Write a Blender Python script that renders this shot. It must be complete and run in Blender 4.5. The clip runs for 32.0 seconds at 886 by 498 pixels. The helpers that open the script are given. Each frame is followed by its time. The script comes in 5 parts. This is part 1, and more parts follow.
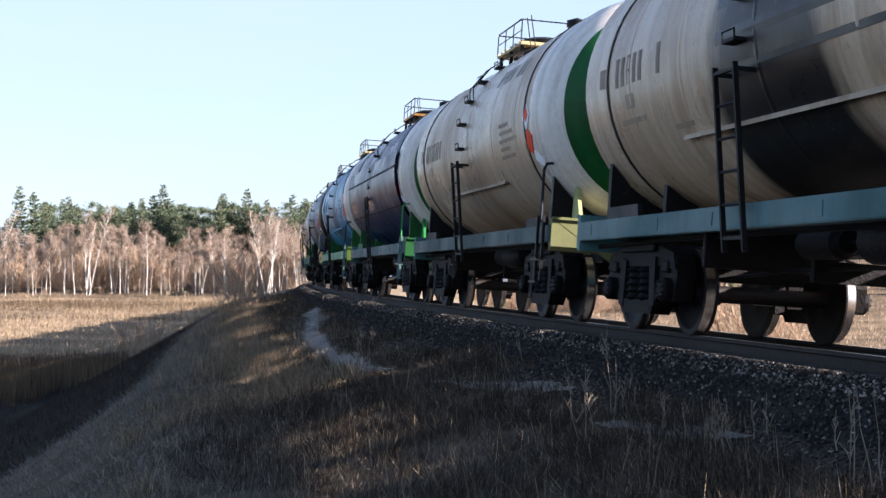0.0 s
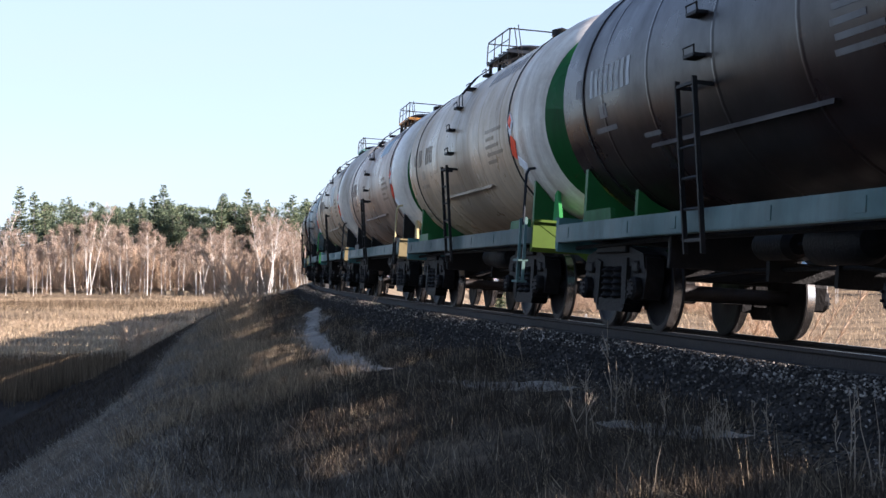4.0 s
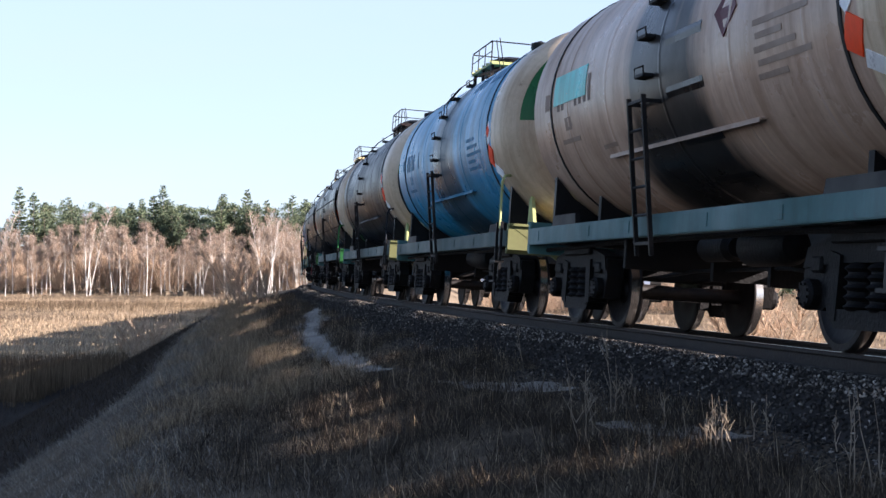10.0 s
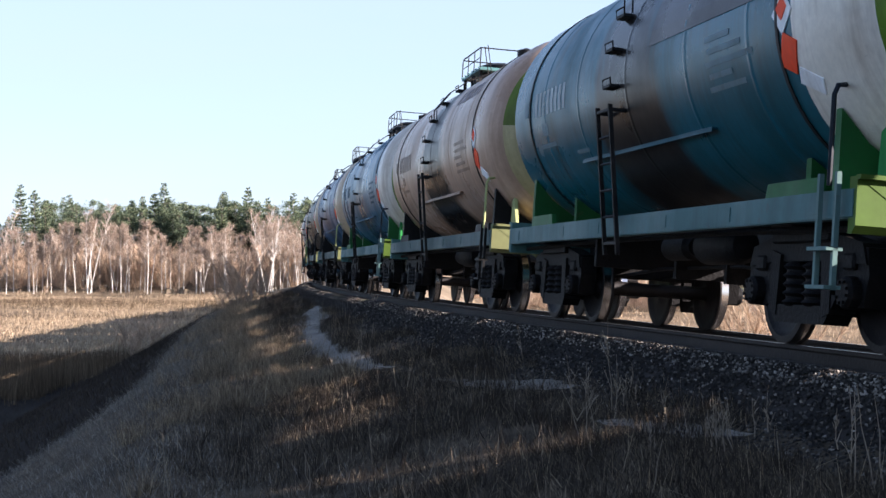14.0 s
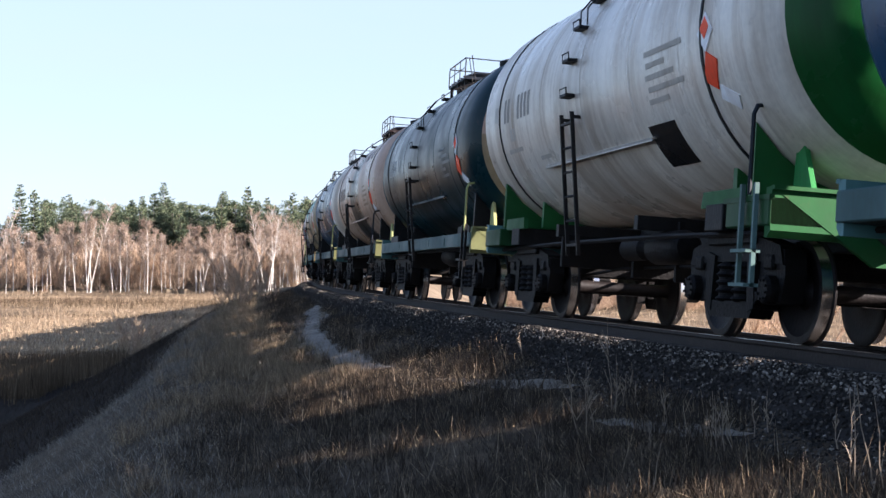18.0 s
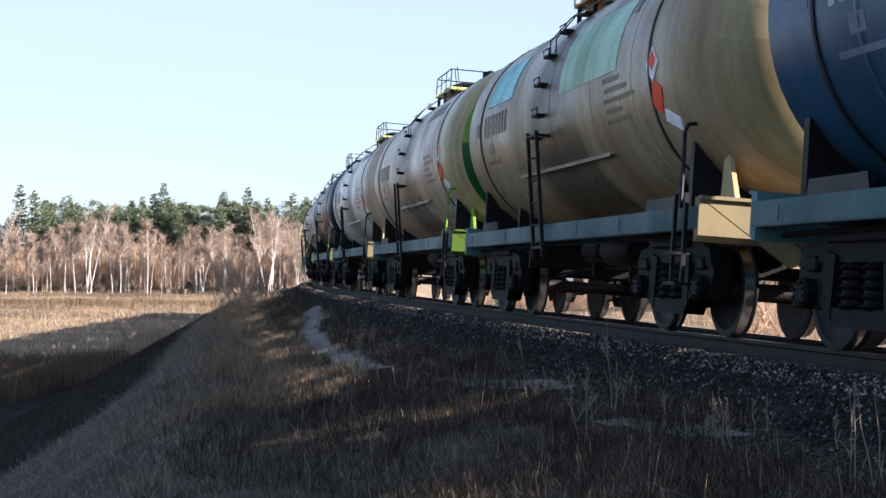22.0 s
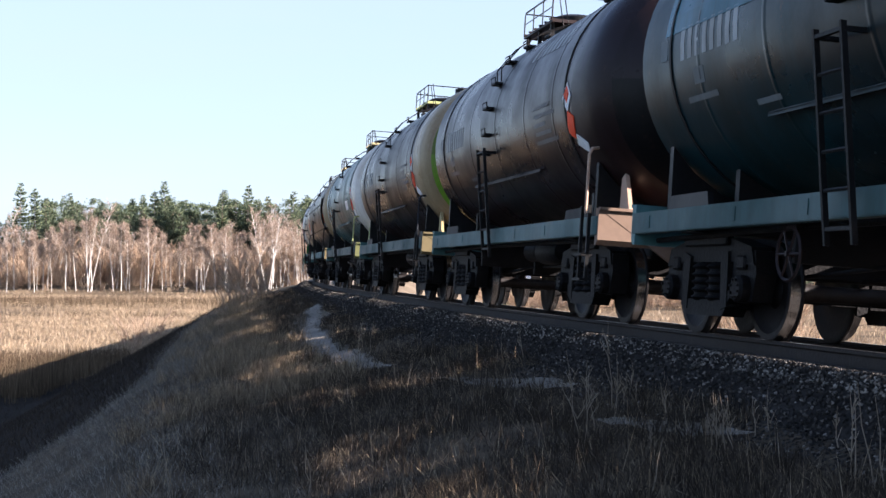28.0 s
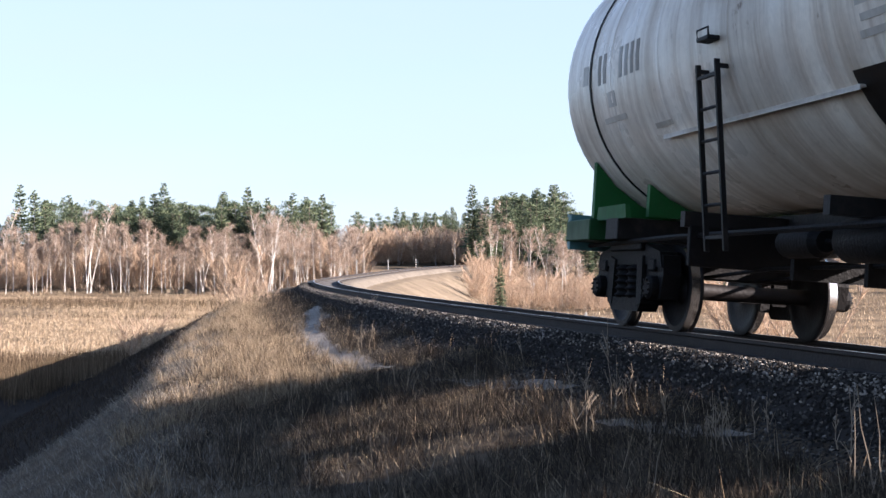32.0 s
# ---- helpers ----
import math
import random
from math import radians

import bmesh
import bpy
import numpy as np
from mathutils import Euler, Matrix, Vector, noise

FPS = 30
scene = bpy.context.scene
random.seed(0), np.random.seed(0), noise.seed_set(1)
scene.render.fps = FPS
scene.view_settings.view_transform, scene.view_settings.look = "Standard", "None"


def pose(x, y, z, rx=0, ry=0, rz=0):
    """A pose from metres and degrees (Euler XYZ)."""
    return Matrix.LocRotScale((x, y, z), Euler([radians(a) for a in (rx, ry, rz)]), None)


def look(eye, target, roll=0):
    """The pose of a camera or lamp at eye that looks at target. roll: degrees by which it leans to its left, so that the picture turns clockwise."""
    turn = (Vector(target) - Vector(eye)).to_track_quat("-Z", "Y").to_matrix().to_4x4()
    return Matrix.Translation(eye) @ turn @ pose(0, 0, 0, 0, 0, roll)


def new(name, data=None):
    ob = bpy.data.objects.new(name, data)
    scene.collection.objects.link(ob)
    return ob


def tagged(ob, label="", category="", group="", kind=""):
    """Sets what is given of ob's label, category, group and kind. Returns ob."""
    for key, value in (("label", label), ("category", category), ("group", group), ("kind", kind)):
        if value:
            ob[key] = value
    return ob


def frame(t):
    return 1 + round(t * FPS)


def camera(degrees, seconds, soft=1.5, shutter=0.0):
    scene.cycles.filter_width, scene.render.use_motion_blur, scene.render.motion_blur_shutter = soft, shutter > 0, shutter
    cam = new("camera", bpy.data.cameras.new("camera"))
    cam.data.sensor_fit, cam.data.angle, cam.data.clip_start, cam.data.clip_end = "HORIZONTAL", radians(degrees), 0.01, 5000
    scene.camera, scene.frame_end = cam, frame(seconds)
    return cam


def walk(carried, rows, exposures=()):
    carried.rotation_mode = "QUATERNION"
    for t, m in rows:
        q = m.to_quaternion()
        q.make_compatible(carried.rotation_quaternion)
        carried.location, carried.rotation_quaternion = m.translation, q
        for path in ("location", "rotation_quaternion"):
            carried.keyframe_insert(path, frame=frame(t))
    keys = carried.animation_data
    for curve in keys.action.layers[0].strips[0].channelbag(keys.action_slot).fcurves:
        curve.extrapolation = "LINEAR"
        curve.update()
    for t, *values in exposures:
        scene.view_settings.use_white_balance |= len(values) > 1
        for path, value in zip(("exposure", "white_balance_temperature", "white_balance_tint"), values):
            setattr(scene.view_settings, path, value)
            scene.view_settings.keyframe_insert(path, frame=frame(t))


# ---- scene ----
# ================= camera and its stand =================
FOV = 33.62
EYE = Vector((0.0, 0.0, 0.691))
TILT = 0.9117
PX = 0.02208  # degrees per unit of drift of the tripod head
cam = camera(FOV, 32.0, soft=1.5)
DRIFT = [(0, -1.0, 3.0), (1.5, -0.4, 3.3), (3.5, -0.2, 3.0), (6.0, -0.1, 3.0), (8.0, -0.1, 3.0), (9.0, -0.9, 4.0),
         (11.5, -0.9, 4.0), (12.0, -1.2, 3.0), (12.5, -0.9, 1.0), (13.0, 0, 0), (14.5, 0.5, 0.2), (16.5, 0, 3.0), (17.0, 0.1, 1.7), (18.0, 0, -0.7),
         (20.0, 0, -1.0), (22.0, 0.1, 0), (23.0, 0.5, 1.0), (24.0, -0.2, 0.8), (24.5, -0.8, 0), (25.0, 0, -2.4),
         (25.5, 1.0, -3.0), (28.5, 1.1, -3.0), (29.0, 0.3, -1.6), (30.0, 0, -1.3), (30.5, 0, 0), (32.0, 0, 0)]
walk(cam, [(t, pose(EYE.x, EYE.y, EYE.z, 90 + TILT + dy * PX, 0, dx * PX)) for t, dx, dy in DRIFT],
     exposures=[(0, 2.05, 5900, 20.5), (32.0, 2.05, 5900, 20.5)])

# ================= the line: plan and heights =================
GAUGE = 1.585
SPEED = [(0, 564.5), (3, 511.2), (6, 457.7), (9, 404.4), (13, 333.3), (19, 227.4), (23, 157.0), (28, 69.66), (31.4, 10.4), (32, 0.0)]
S = np.arange(-760, 1400.01, 0.5)
BEND = 14.09
CURVE = 0.00156


def heading(s):
    return 0.20526 - np.clip(s - BEND, 0, 330) * CURVE


TH = heading(S)
I0 = int(np.argmin(abs(S)))
RX = np.concatenate([[0], np.cumsum(-np.sin((TH[1:] + TH[:-1]) / 2) * 0.5)])
RY = np.concatenate([[0], np.cumsum(np.cos((TH[1:] + TH[:-1]) / 2) * 0.5)])
RX += 6.068 - RX[I0]
RY -= RY[I0]
RISE = np.clip(S - 125, 0, 75)
RZ = 0.0017 * np.clip(S, -300, 200) + RISE ** 2 * 0.0001 + np.clip(S - 200, 0, 300) * 0.015
CANT = math.atan(0.1054 / GAUGE)


def line_at(s, off=0.0):
    """A place on the near rail at s, moved off metres to the far side; and the heading."""
    th = float(np.interp(s, S, TH))
    return Vector((float(np.interp(s, S, RX)) + off * math.cos(th), float(np.interp(s, S, RY)) + off * math.sin(th),
                   float(np.interp(s, S, RZ)) - off * math.tan(CANT))), th


def train_pose(s):
    """Rail-level pose of a wagon whose middle stands at s: x towards travel, y to the far side."""
    p, th = line_at(s, GAUGE / 2)
    return Matrix.Translation(p) @ Matrix.Rotation(th - math.pi / 2, 4, "Z") @ Matrix.Rotation(-CANT, 4, "X")


# ================= light =================
SUN_EL = radians(17.6)
SUN_SIDE = radians(24)  # turn of the sun from square-on to the line towards the direction of travel
th0 = 0.20526
sx = math.cos(th0) * math.cos(SUN_SIDE) + math.sin(th0) * math.sin(SUN_SIDE)
sy = math.sin(th0) * math.cos(SUN_SIDE) - math.cos(th0) * math.sin(SUN_SIDE)
SUN_DIR = Vector((sx * math.cos(SUN_EL), sy * math.cos(SUN_EL), math.sin(SUN_EL)))
world = bpy.data.worlds.new("sky")
scene.world = world
world.use_nodes = True
wn = world.node_tree.nodes
sky = wn.new("ShaderNodeTexSky")
sky.sky_type = "NISHITA"
sky.sun_disc = False
sky.sun_elevation = SUN_EL
sky.sun_rotation = math.atan2(SUN_DIR.x, SUN_DIR.y)
sky.dust_density = 0.35
sky.ozone_density = 2.4
wn["Background"].inputs["Strength"].default_value = 0.067
# thin high veil of ice haze over the blue, denser in faint wisps
wl = world.node_tree.links.new
wtc, wmp, wnz, wcr, wmx = wn.new("ShaderNodeTexCoord"), wn.new("ShaderNodeMapping"), wn.new("ShaderNodeTexNoise"), wn.new("ShaderNodeMapRange"), wn.new("ShaderNodeMix")
wmp.inputs["Scale"].default_value = (1.6, 1.6, 7.0)
wnz.inputs["Scale"].default_value, wnz.inputs["Detail"].default_value = 2.2, 5.0
wcr.inputs[1].default_value, wcr.inputs[2].default_value, wcr.inputs[3].default_value, wcr.inputs[4].default_value = 0.45, 0.8, 0.70, 0.88
wmx.data_type = "RGBA"
wmx.inputs[7].default_value = (2.85, 3.42, 3.75, 1)
wl(wtc.outputs["Generated"], wmp.inputs[0])
wl(wmp.outputs[0], wnz.inputs[0])
wl(wnz.outputs[0], wcr.inputs[0])
wsp, wel, wml = wn.new("ShaderNodeSeparateXYZ"), wn.new("ShaderNodeMapRange"), wn.new("ShaderNodeMath")
wel.inputs[1].default_value, wel.inputs[2].default_value, wel.inputs[3].default_value, wel.inputs[4].default_value = 0.18, 0.5, 1.0, 0.15
wml.operation = "MULTIPLY"
wl(wtc.outputs["Generated"], wsp.inputs[0])
wl(wsp.outputs[2], wel.inputs[0])
wl(wcr.outputs[0], wml.inputs[0])
wl(wel.outputs[0], wml.inputs[1])
wl(wml.outputs[0], wmx.inputs[0])
wl(sky.outputs[0], wmx.inputs[6])
wl(wmx.outputs[2], wn["Background"].inputs[0])
sun = new("sun", bpy.data.lights.new("sun", "SUN"))
sun.data.energy = 5.0
sun.data.angle = radians(0.55)
sun.data.color = (1.0, 0.88, 0.72)
sun.matrix_world = look((0, 0, 40), Vector((0, 0, 40)) - SUN_DIR)


# ================= materials =================
def ramp_mat(name, stops, rough=0.8, metal=0.0, scale=3.0, detail=6.0, bump=0.0, bump_scale=30.0, coords="Object", rand=0.0, stretch=(1, 1, 1), spec=0.5):
    """A noise-toned surface: colour stops over noise at one size, mottled by a second, with fine relief."""
    m = bpy.data.materials.new(name)
    m.use_nodes = True
    nt, n = m.node_tree, m.node_tree.nodes
    bs = n["Principled BSDF"]
    bs.inputs["Roughness"].default_value, bs.inputs["Metallic"].default_value = rough, metal
    bs.inputs["Specular IOR Level"].default_value = spec
    tc, mp = n.new("ShaderNodeTexCoord"), n.new("ShaderNodeMapping")
    mp.inputs["Scale"].default_value = stretch
    nt.links.new(tc.outputs[coords], mp.inputs[0])
    nz = n.new("ShaderNodeTexNoise")
    nz.inputs["Scale"].default_value, nz.inputs["Detail"].default_value, nz.inputs["Roughness"].default_value = scale, detail, 0.65
    nt.links.new(mp.outputs[0], nz.inputs[0])
    big = n.new("ShaderNodeTexNoise")
    big.inputs["Scale"].default_value, big.inputs["Detail"].default_value = scale * 0.13, 3.0
    nt.links.new(mp.outputs[0], big.inputs[0])
    mix = n.new("ShaderNodeMath")
    mix.operation = "ADD"
    half = n.new("ShaderNodeMath")
    half.operation = "MULTIPLY_ADD"
    half.inputs[1].default_value, half.inputs[2].default_value = 0.55, 0.0
    nt.links.new(nz.outputs[0], half.inputs[0])
    half2 = n.new("ShaderNodeMath")
    half2.operation = "MULTIPLY_ADD"
    half2.inputs[1].default_value, half2.inputs[2].default_value = 0.45, 0.0
    nt.links.new(big.outputs[0], half2.inputs[0])
    nt.links.new(half.outputs[0], mix.inputs[0])
    nt.links.new(half2.outputs[0], mix.inputs[1])
    fac = mix.outputs[0]
    if rand:
        info = n.new("ShaderNodeObjectInfo")
        ma = n.new("ShaderNodeMath")
        ma.operation = "MULTIPLY_ADD"
        ma.inputs[1].default_value = rand
        nt.links.new(info.outputs["Random"], ma.inputs[0])
        nt.links.new(fac, ma.inputs[2])
        sb = n.new("ShaderNodeMath")
        sb.operation = "SUBTRACT"
        sb.inputs[1].default_value = rand / 2
        nt.links.new(ma.outputs[0], sb.inputs[0])
        fac = sb.outputs[0]
    cr = n.new("ShaderNodeValToRGB")
    els = cr.color_ramp.elements
    while len(els) < len(stops):
        els.new(0.5)
    for e, (pos, col) in zip(els, stops):
        e.position, e.color = pos, (*col, 1)
    nt.links.new(fac, cr.inputs[0])
    nt.links.new(cr.outputs[0], bs.inputs["Base Color"])
    if bump:
        bz = n.new("ShaderNodeTexNoise")
        bz.inputs["Scale"].default_value, bz.inputs["Detail"].default_value = bump_scale, 5.0
        nt.links.new(mp.outputs[0], bz.inputs[0])
        bp = n.new("ShaderNodeBump")
        bp.inputs["Strength"].default_value, bp.inputs["Distance"].default_value = bump, 0.03
        nt.links.new(bz.outputs[0], bp.inputs["Height"])
        nt.links.new(bp.outputs[0], bs.inputs["Normal"])
    return m


def island_mat(name, stops, rough=0.9, spec=0.2, trans=0.0):
    """Colours that differ from one loose piece of a mesh to the next."""
    m = bpy.data.materials.new(name)
    m.use_nodes = True
    nt, n = m.node_tree, m.node_tree.nodes
    bs = n["Principled BSDF"]
    bs.inputs["Roughness"].default_value = rough
    bs.inputs["Specular IOR Level"].default_value = spec
    geo, cr = n.new("ShaderNodeNewGeometry"), n.new("ShaderNodeValToRGB")
    els = cr.color_ramp.elements
    while len(els) < len(stops):
        els.new(0.5)
    for e, (pos, col) in zip(els, stops):
        e.position, e.color = pos, (*col, 1)
    nt.links.new(geo.outputs["Random Per Island"], cr.inputs[0])
    nt.links.new(cr.outputs[0], bs.inputs["Base Color"])
    if trans:
        tr, ms = n.new("ShaderNodeBsdfTranslucent"), n.new("ShaderNodeMixShader")
        nt.links.new(cr.outputs[0], tr.inputs[0])
        ms.inputs[0].default_value = trans
        out = n["Material Output"]
        nt.links.new(bs.outputs[0], ms.inputs[1])
        nt.links.new(tr.outputs[0], ms.inputs[2])
        nt.links.new(ms.outputs[0], out.inputs[0])
    return m


def paint_mat(name, rough=0.25, streak=0.6, stain=True):
    """Old tank enamel: the object's colour, rain streaks, grime towards rust, and a spill under the hatch (the colour's
    alpha), widened low to paint shade onto the flank.
    """
    m = bpy.data.materials.new(name)
    m.use_nodes = True
    nt, n = m.node_tree, m.node_tree.nodes
    L = nt.links.new
    bs = n["Principled BSDF"]
    info, tc = n.new("ShaderNodeObjectInfo"), n.new("ShaderNodeTexCoord")
    off = n.new("ShaderNodeVectorMath")
    off.operation = "MULTIPLY_ADD"
    comb = n.new("ShaderNodeCombineXYZ")
    sc = n.new("ShaderNodeMath")
    sc.operation = "MULTIPLY"
    sc.inputs[1].default_value = 37.0
    L(info.outputs["Random"], sc.inputs[0])
    for i in range(3):
        L(sc.outputs[0], comb.inputs[i])
    off.inputs[1].default_value = (1, 1, 1)
    L(tc.outputs["Object"], off.inputs[0])
    L(comb.outputs[0], off.inputs[2])

    def tex(scale, stretch, detail=6.0, rough_=0.6):
        mp, nz = n.new("ShaderNodeMapping"), n.new("ShaderNodeTexNoise")
        mp.inputs["Scale"].default_value = stretch
        nz.inputs["Scale"].default_value, nz.inputs["Detail"].default_value, nz.inputs["Roughness"].default_value = scale, detail, rough_
        L(off.outputs[0], mp.inputs[0])
        L(mp.outputs[0], nz.inputs[0])
        return nz.outputs[0]

    def curve(fac, a, b, lo=0.0, hi=1.0):
        r = n.new("ShaderNodeMapRange")
        r.inputs[1].default_value, r.inputs[2].default_value, r.inputs[3].default_value, r.inputs[4].default_value = a, b, lo, hi
        L(fac, r.inputs[0])
        return r.outputs[0]

    def mixc(fac, a, b, mode="MIX"):
        x = n.new("ShaderNodeMix")
        x.data_type, x.blend_type = "RGBA", mode
        for sock, v in ((x.inputs[0], fac), (x.inputs[6], a), (x.inputs[7], b)):
            if isinstance(v, (int, float)):
                sock.default_value = v
            elif isinstance(v, tuple):
                sock.default_value = (*v, 1)
            else:
                L(v, sock)
        return x.outputs[2]

    streaks = curve(tex(3.6, (1.0, 0.09, 0.08), 8.0, 0.7), 0.43, 0.63)
    blotch = curve(tex(0.7, (1, 1, 1)), 0.40, 0.68)
    fine = curve(tex(14.0, (1, 1, 1), 8.0), 0.35, 0.75)
    speck = curve(tex(5.0, (1, 1, 1), 10.0, 0.75), 0.60, 0.70)

    def times(a, k):
        x = n.new("ShaderNodeMath")
        x.operation = "MULTIPLY"
        L(a, x.inputs[0])
        if isinstance(k, (int, float)):
            x.inputs[1].default_value = k
        else:
            L(k, x.inputs[1])
        return x.outputs[0]

    c = mixc(times(blotch, 0.55), info.outputs["Color"], mixc(1.0, info.outputs["Color"], (0.62, 0.54, 0.44), "MULTIPLY"))
    c = mixc(times(streaks, streak), c, mixc(1.0, c, (0.46, 0.36, 0.27), "MULTIPLY"))
    c = mixc(times(fine, 0.14), c, (0.035, 0.030, 0.026))
    c = mixc(times(times(speck, blotch), 0.8), c, (0.10, 0.042, 0.02))
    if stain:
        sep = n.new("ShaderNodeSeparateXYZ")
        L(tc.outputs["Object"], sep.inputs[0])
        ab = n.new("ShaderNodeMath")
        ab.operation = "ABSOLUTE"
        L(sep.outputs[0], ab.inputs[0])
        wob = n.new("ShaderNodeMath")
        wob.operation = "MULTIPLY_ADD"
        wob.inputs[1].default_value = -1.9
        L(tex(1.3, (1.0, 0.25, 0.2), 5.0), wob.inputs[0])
        # spill band widened towards the bottom, painting shade onto the lower flank
        shade_fan = n.new("ShaderNodeMath")
        shade_fan.operation = "MULTIPLY_ADD"
        shade_fan.inputs[1].default_value = 0.3
        L(sep.outputs[2], shade_fan.inputs[0])
        L(ab.outputs[0], shade_fan.inputs[2])
        L(shade_fan.outputs[0], wob.inputs[2])
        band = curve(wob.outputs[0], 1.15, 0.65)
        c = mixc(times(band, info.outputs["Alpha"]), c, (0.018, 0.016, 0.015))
    L(c, bs.inputs["Base Color"])
    L(curve(blotch, 0, 1, rough, rough + 0.25), bs.inputs["Roughness"])
    bs.inputs["Specular IOR Level"].default_value = 0.24 if stain else 0.25
    bp = n.new("ShaderNodeBump")
    bp.inputs["Strength"].default_value, bp.inputs["Distance"].default_value = 0.12, 0.03
    L(tex(2.6, (1, 1, 1), 4.0), bp.inputs["Height"])
    L(bp.outputs[0], bs.inputs["Normal"])
    return m


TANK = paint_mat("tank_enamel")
TRIM = paint_mat("trim_paint", 0.5, 0.35, False)
IRON = ramp_mat("grimy_iron", [(0.3, (0.004, 0.004, 0.004)), (0.55, (0.009, 0.008, 0.0075)), (0.8, (0.04, 0.03, 0.024))], 0.62, 0.0, 6.0, bump=0.25, rand=0.12, spec=0.25)
BOGIE = ramp_mat("oily_cast_steel", [(0.3, (0.003, 0.003, 0.003)), (0.58, (0.007, 0.006, 0.006)), (0.85, (0.026, 0.022, 0.020))], 0.65, 0.0, 7.0, bump=0.35, rand=0.12, spec=0.14)
TREAD = ramp_mat("polished_tread_steel", [(0.3, (0.42, 0.40, 0.38)), (0.7, (0.62, 0.60, 0.58))], 0.24, 1.0, 9.0)
WHEEL = ramp_mat("wheel_rust", [(0.3, (0.004, 0.003, 0.003)), (0.55, (0.008, 0.006, 0.006)), (0.78, (0.022, 0.016, 0.013))], 0.6, 0.0, 8.0, bump=0.2, rand=0.12, spec=0.2)
RAILTOP = ramp_mat("worn_rail_steel", [(0.3, (0.25, 0.23, 0.21)), (0.7, (0.45, 0.43, 0.42))], 0.3, 1.0, 9.0, stretch=(1, 1, 1))
RAILSIDE = ramp_mat("rail_rust", [(0.3, (0.012, 0.009, 0.008)), (0.7, (0.035, 0.025, 0.019))], 0.85, 0.1, 6.0, bump=0.3)
STONE = island_mat("ballast_stone", [(0.0, (0.018, 0.016, 0.015)), (0.6, (0.042, 0.038, 0.034)), (0.9, (0.095, 0.085, 0.075)), (0.965, (0.18, 0.16, 0.14)), (1.0, (0.34, 0.305, 0.265))], 0.9, 0.05)
BALLAST = ramp_mat("ballast_bed", [(0.32, (0.011, 0.010, 0.009)), (0.5, (0.025, 0.022, 0.020)), (0.72, (0.055, 0.048, 0.043))], 0.95, 0, 14.0, 8.0, 0.9, 22.0, spec=0.04)
SLEEPER = ramp_mat("sleeper_concrete", [(0.3, (0.05, 0.045, 0.042)), (0.7, (0.11, 0.10, 0.09))], 0.9, 0, 5.0, bump=0.2, rand=0.15)
GRASS = island_mat("dry_grass", [(0.0, (0.221, 0.156, 0.097)), (0.4, (0.359, 0.267, 0.170)), (0.75, (0.478, 0.368, 0.244)), (1.0, (0.607, 0.488, 0.340))], 0.85, 0.05, 0.25)
STRAW = island_mat("bank_straw", [(0.0, (0.055, 0.040, 0.029)), (0.4, (0.15, 0.109, 0.073)), (0.75, (0.34, 0.257, 0.165)), (1.0, (0.62, 0.49, 0.325))], 0.85, 0.05, 0.3)
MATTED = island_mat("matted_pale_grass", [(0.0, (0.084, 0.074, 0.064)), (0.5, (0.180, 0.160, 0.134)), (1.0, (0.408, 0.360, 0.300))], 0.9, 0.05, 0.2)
# brown of the bank weeds; on the lower slope it also paints in shadow
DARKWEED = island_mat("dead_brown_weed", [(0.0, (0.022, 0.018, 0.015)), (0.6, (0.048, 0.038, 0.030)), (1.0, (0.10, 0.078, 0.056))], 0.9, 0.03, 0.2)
REED = island_mat("brown_reed", [(0.0, (0.053, 0.036, 0.023)), (0.6, (0.118, 0.084, 0.053)), (1.0, (0.223, 0.167, 0.105))], 0.9, 0.03, 0.25)
VERGE = island_mat("verge_grass", [(0.0, (0.035, 0.029, 0.023)), (0.5, (0.088, 0.070, 0.053)), (0.86, (0.220, 0.174, 0.119)), (1.0, (0.462, 0.369, 0.242))], 0.85, 0.05, 0.25)
# twig and needle tones lightened, distance haze put into the colour
TWIG = island_mat("birch_twig", [(0.0, (0.215, 0.150, 0.112)), (0.5, (0.355, 0.27, 0.205)), (1.0, (0.52, 0.425, 0.335))], 0.9, 0.1, 0.3)
BRUSH = island_mat("brushwood_twig", [(0.0, (0.250, 0.172, 0.118)), (0.5, (0.421, 0.305, 0.211)), (1.0, (0.655, 0.499, 0.352))], 0.9, 0.1, 0.3)
STEM = island_mat("pale_stem", [(0.0, (0.140, 0.105, 0.073)), (1.0, (0.336, 0.273, 0.203))], 0.8)
BARK = ramp_mat("birch_bark", [(0.30, (0.180, 0.148, 0.123)), (0.40, (0.492, 0.451, 0.402)), (0.75, (0.656, 0.615, 0.566))], 0.8, 0, 2.5, stretch=(0.820, 0.820, 0.492), rand=0.1)
DARKBARK = ramp_mat("grey_bark", [(0.3, (0.10, 0.08, 0.065)), (0.7, (0.24, 0.19, 0.15))], 0.9, 0, 4.0, rand=0.1)
NEEDLE = island_mat("fir_needles", [(0.0, (0.052, 0.074, 0.050)), (0.6, (0.105, 0.132, 0.078)), (1.0, (0.19, 0.215, 0.115))], 0.8, 0.15, 0.25)


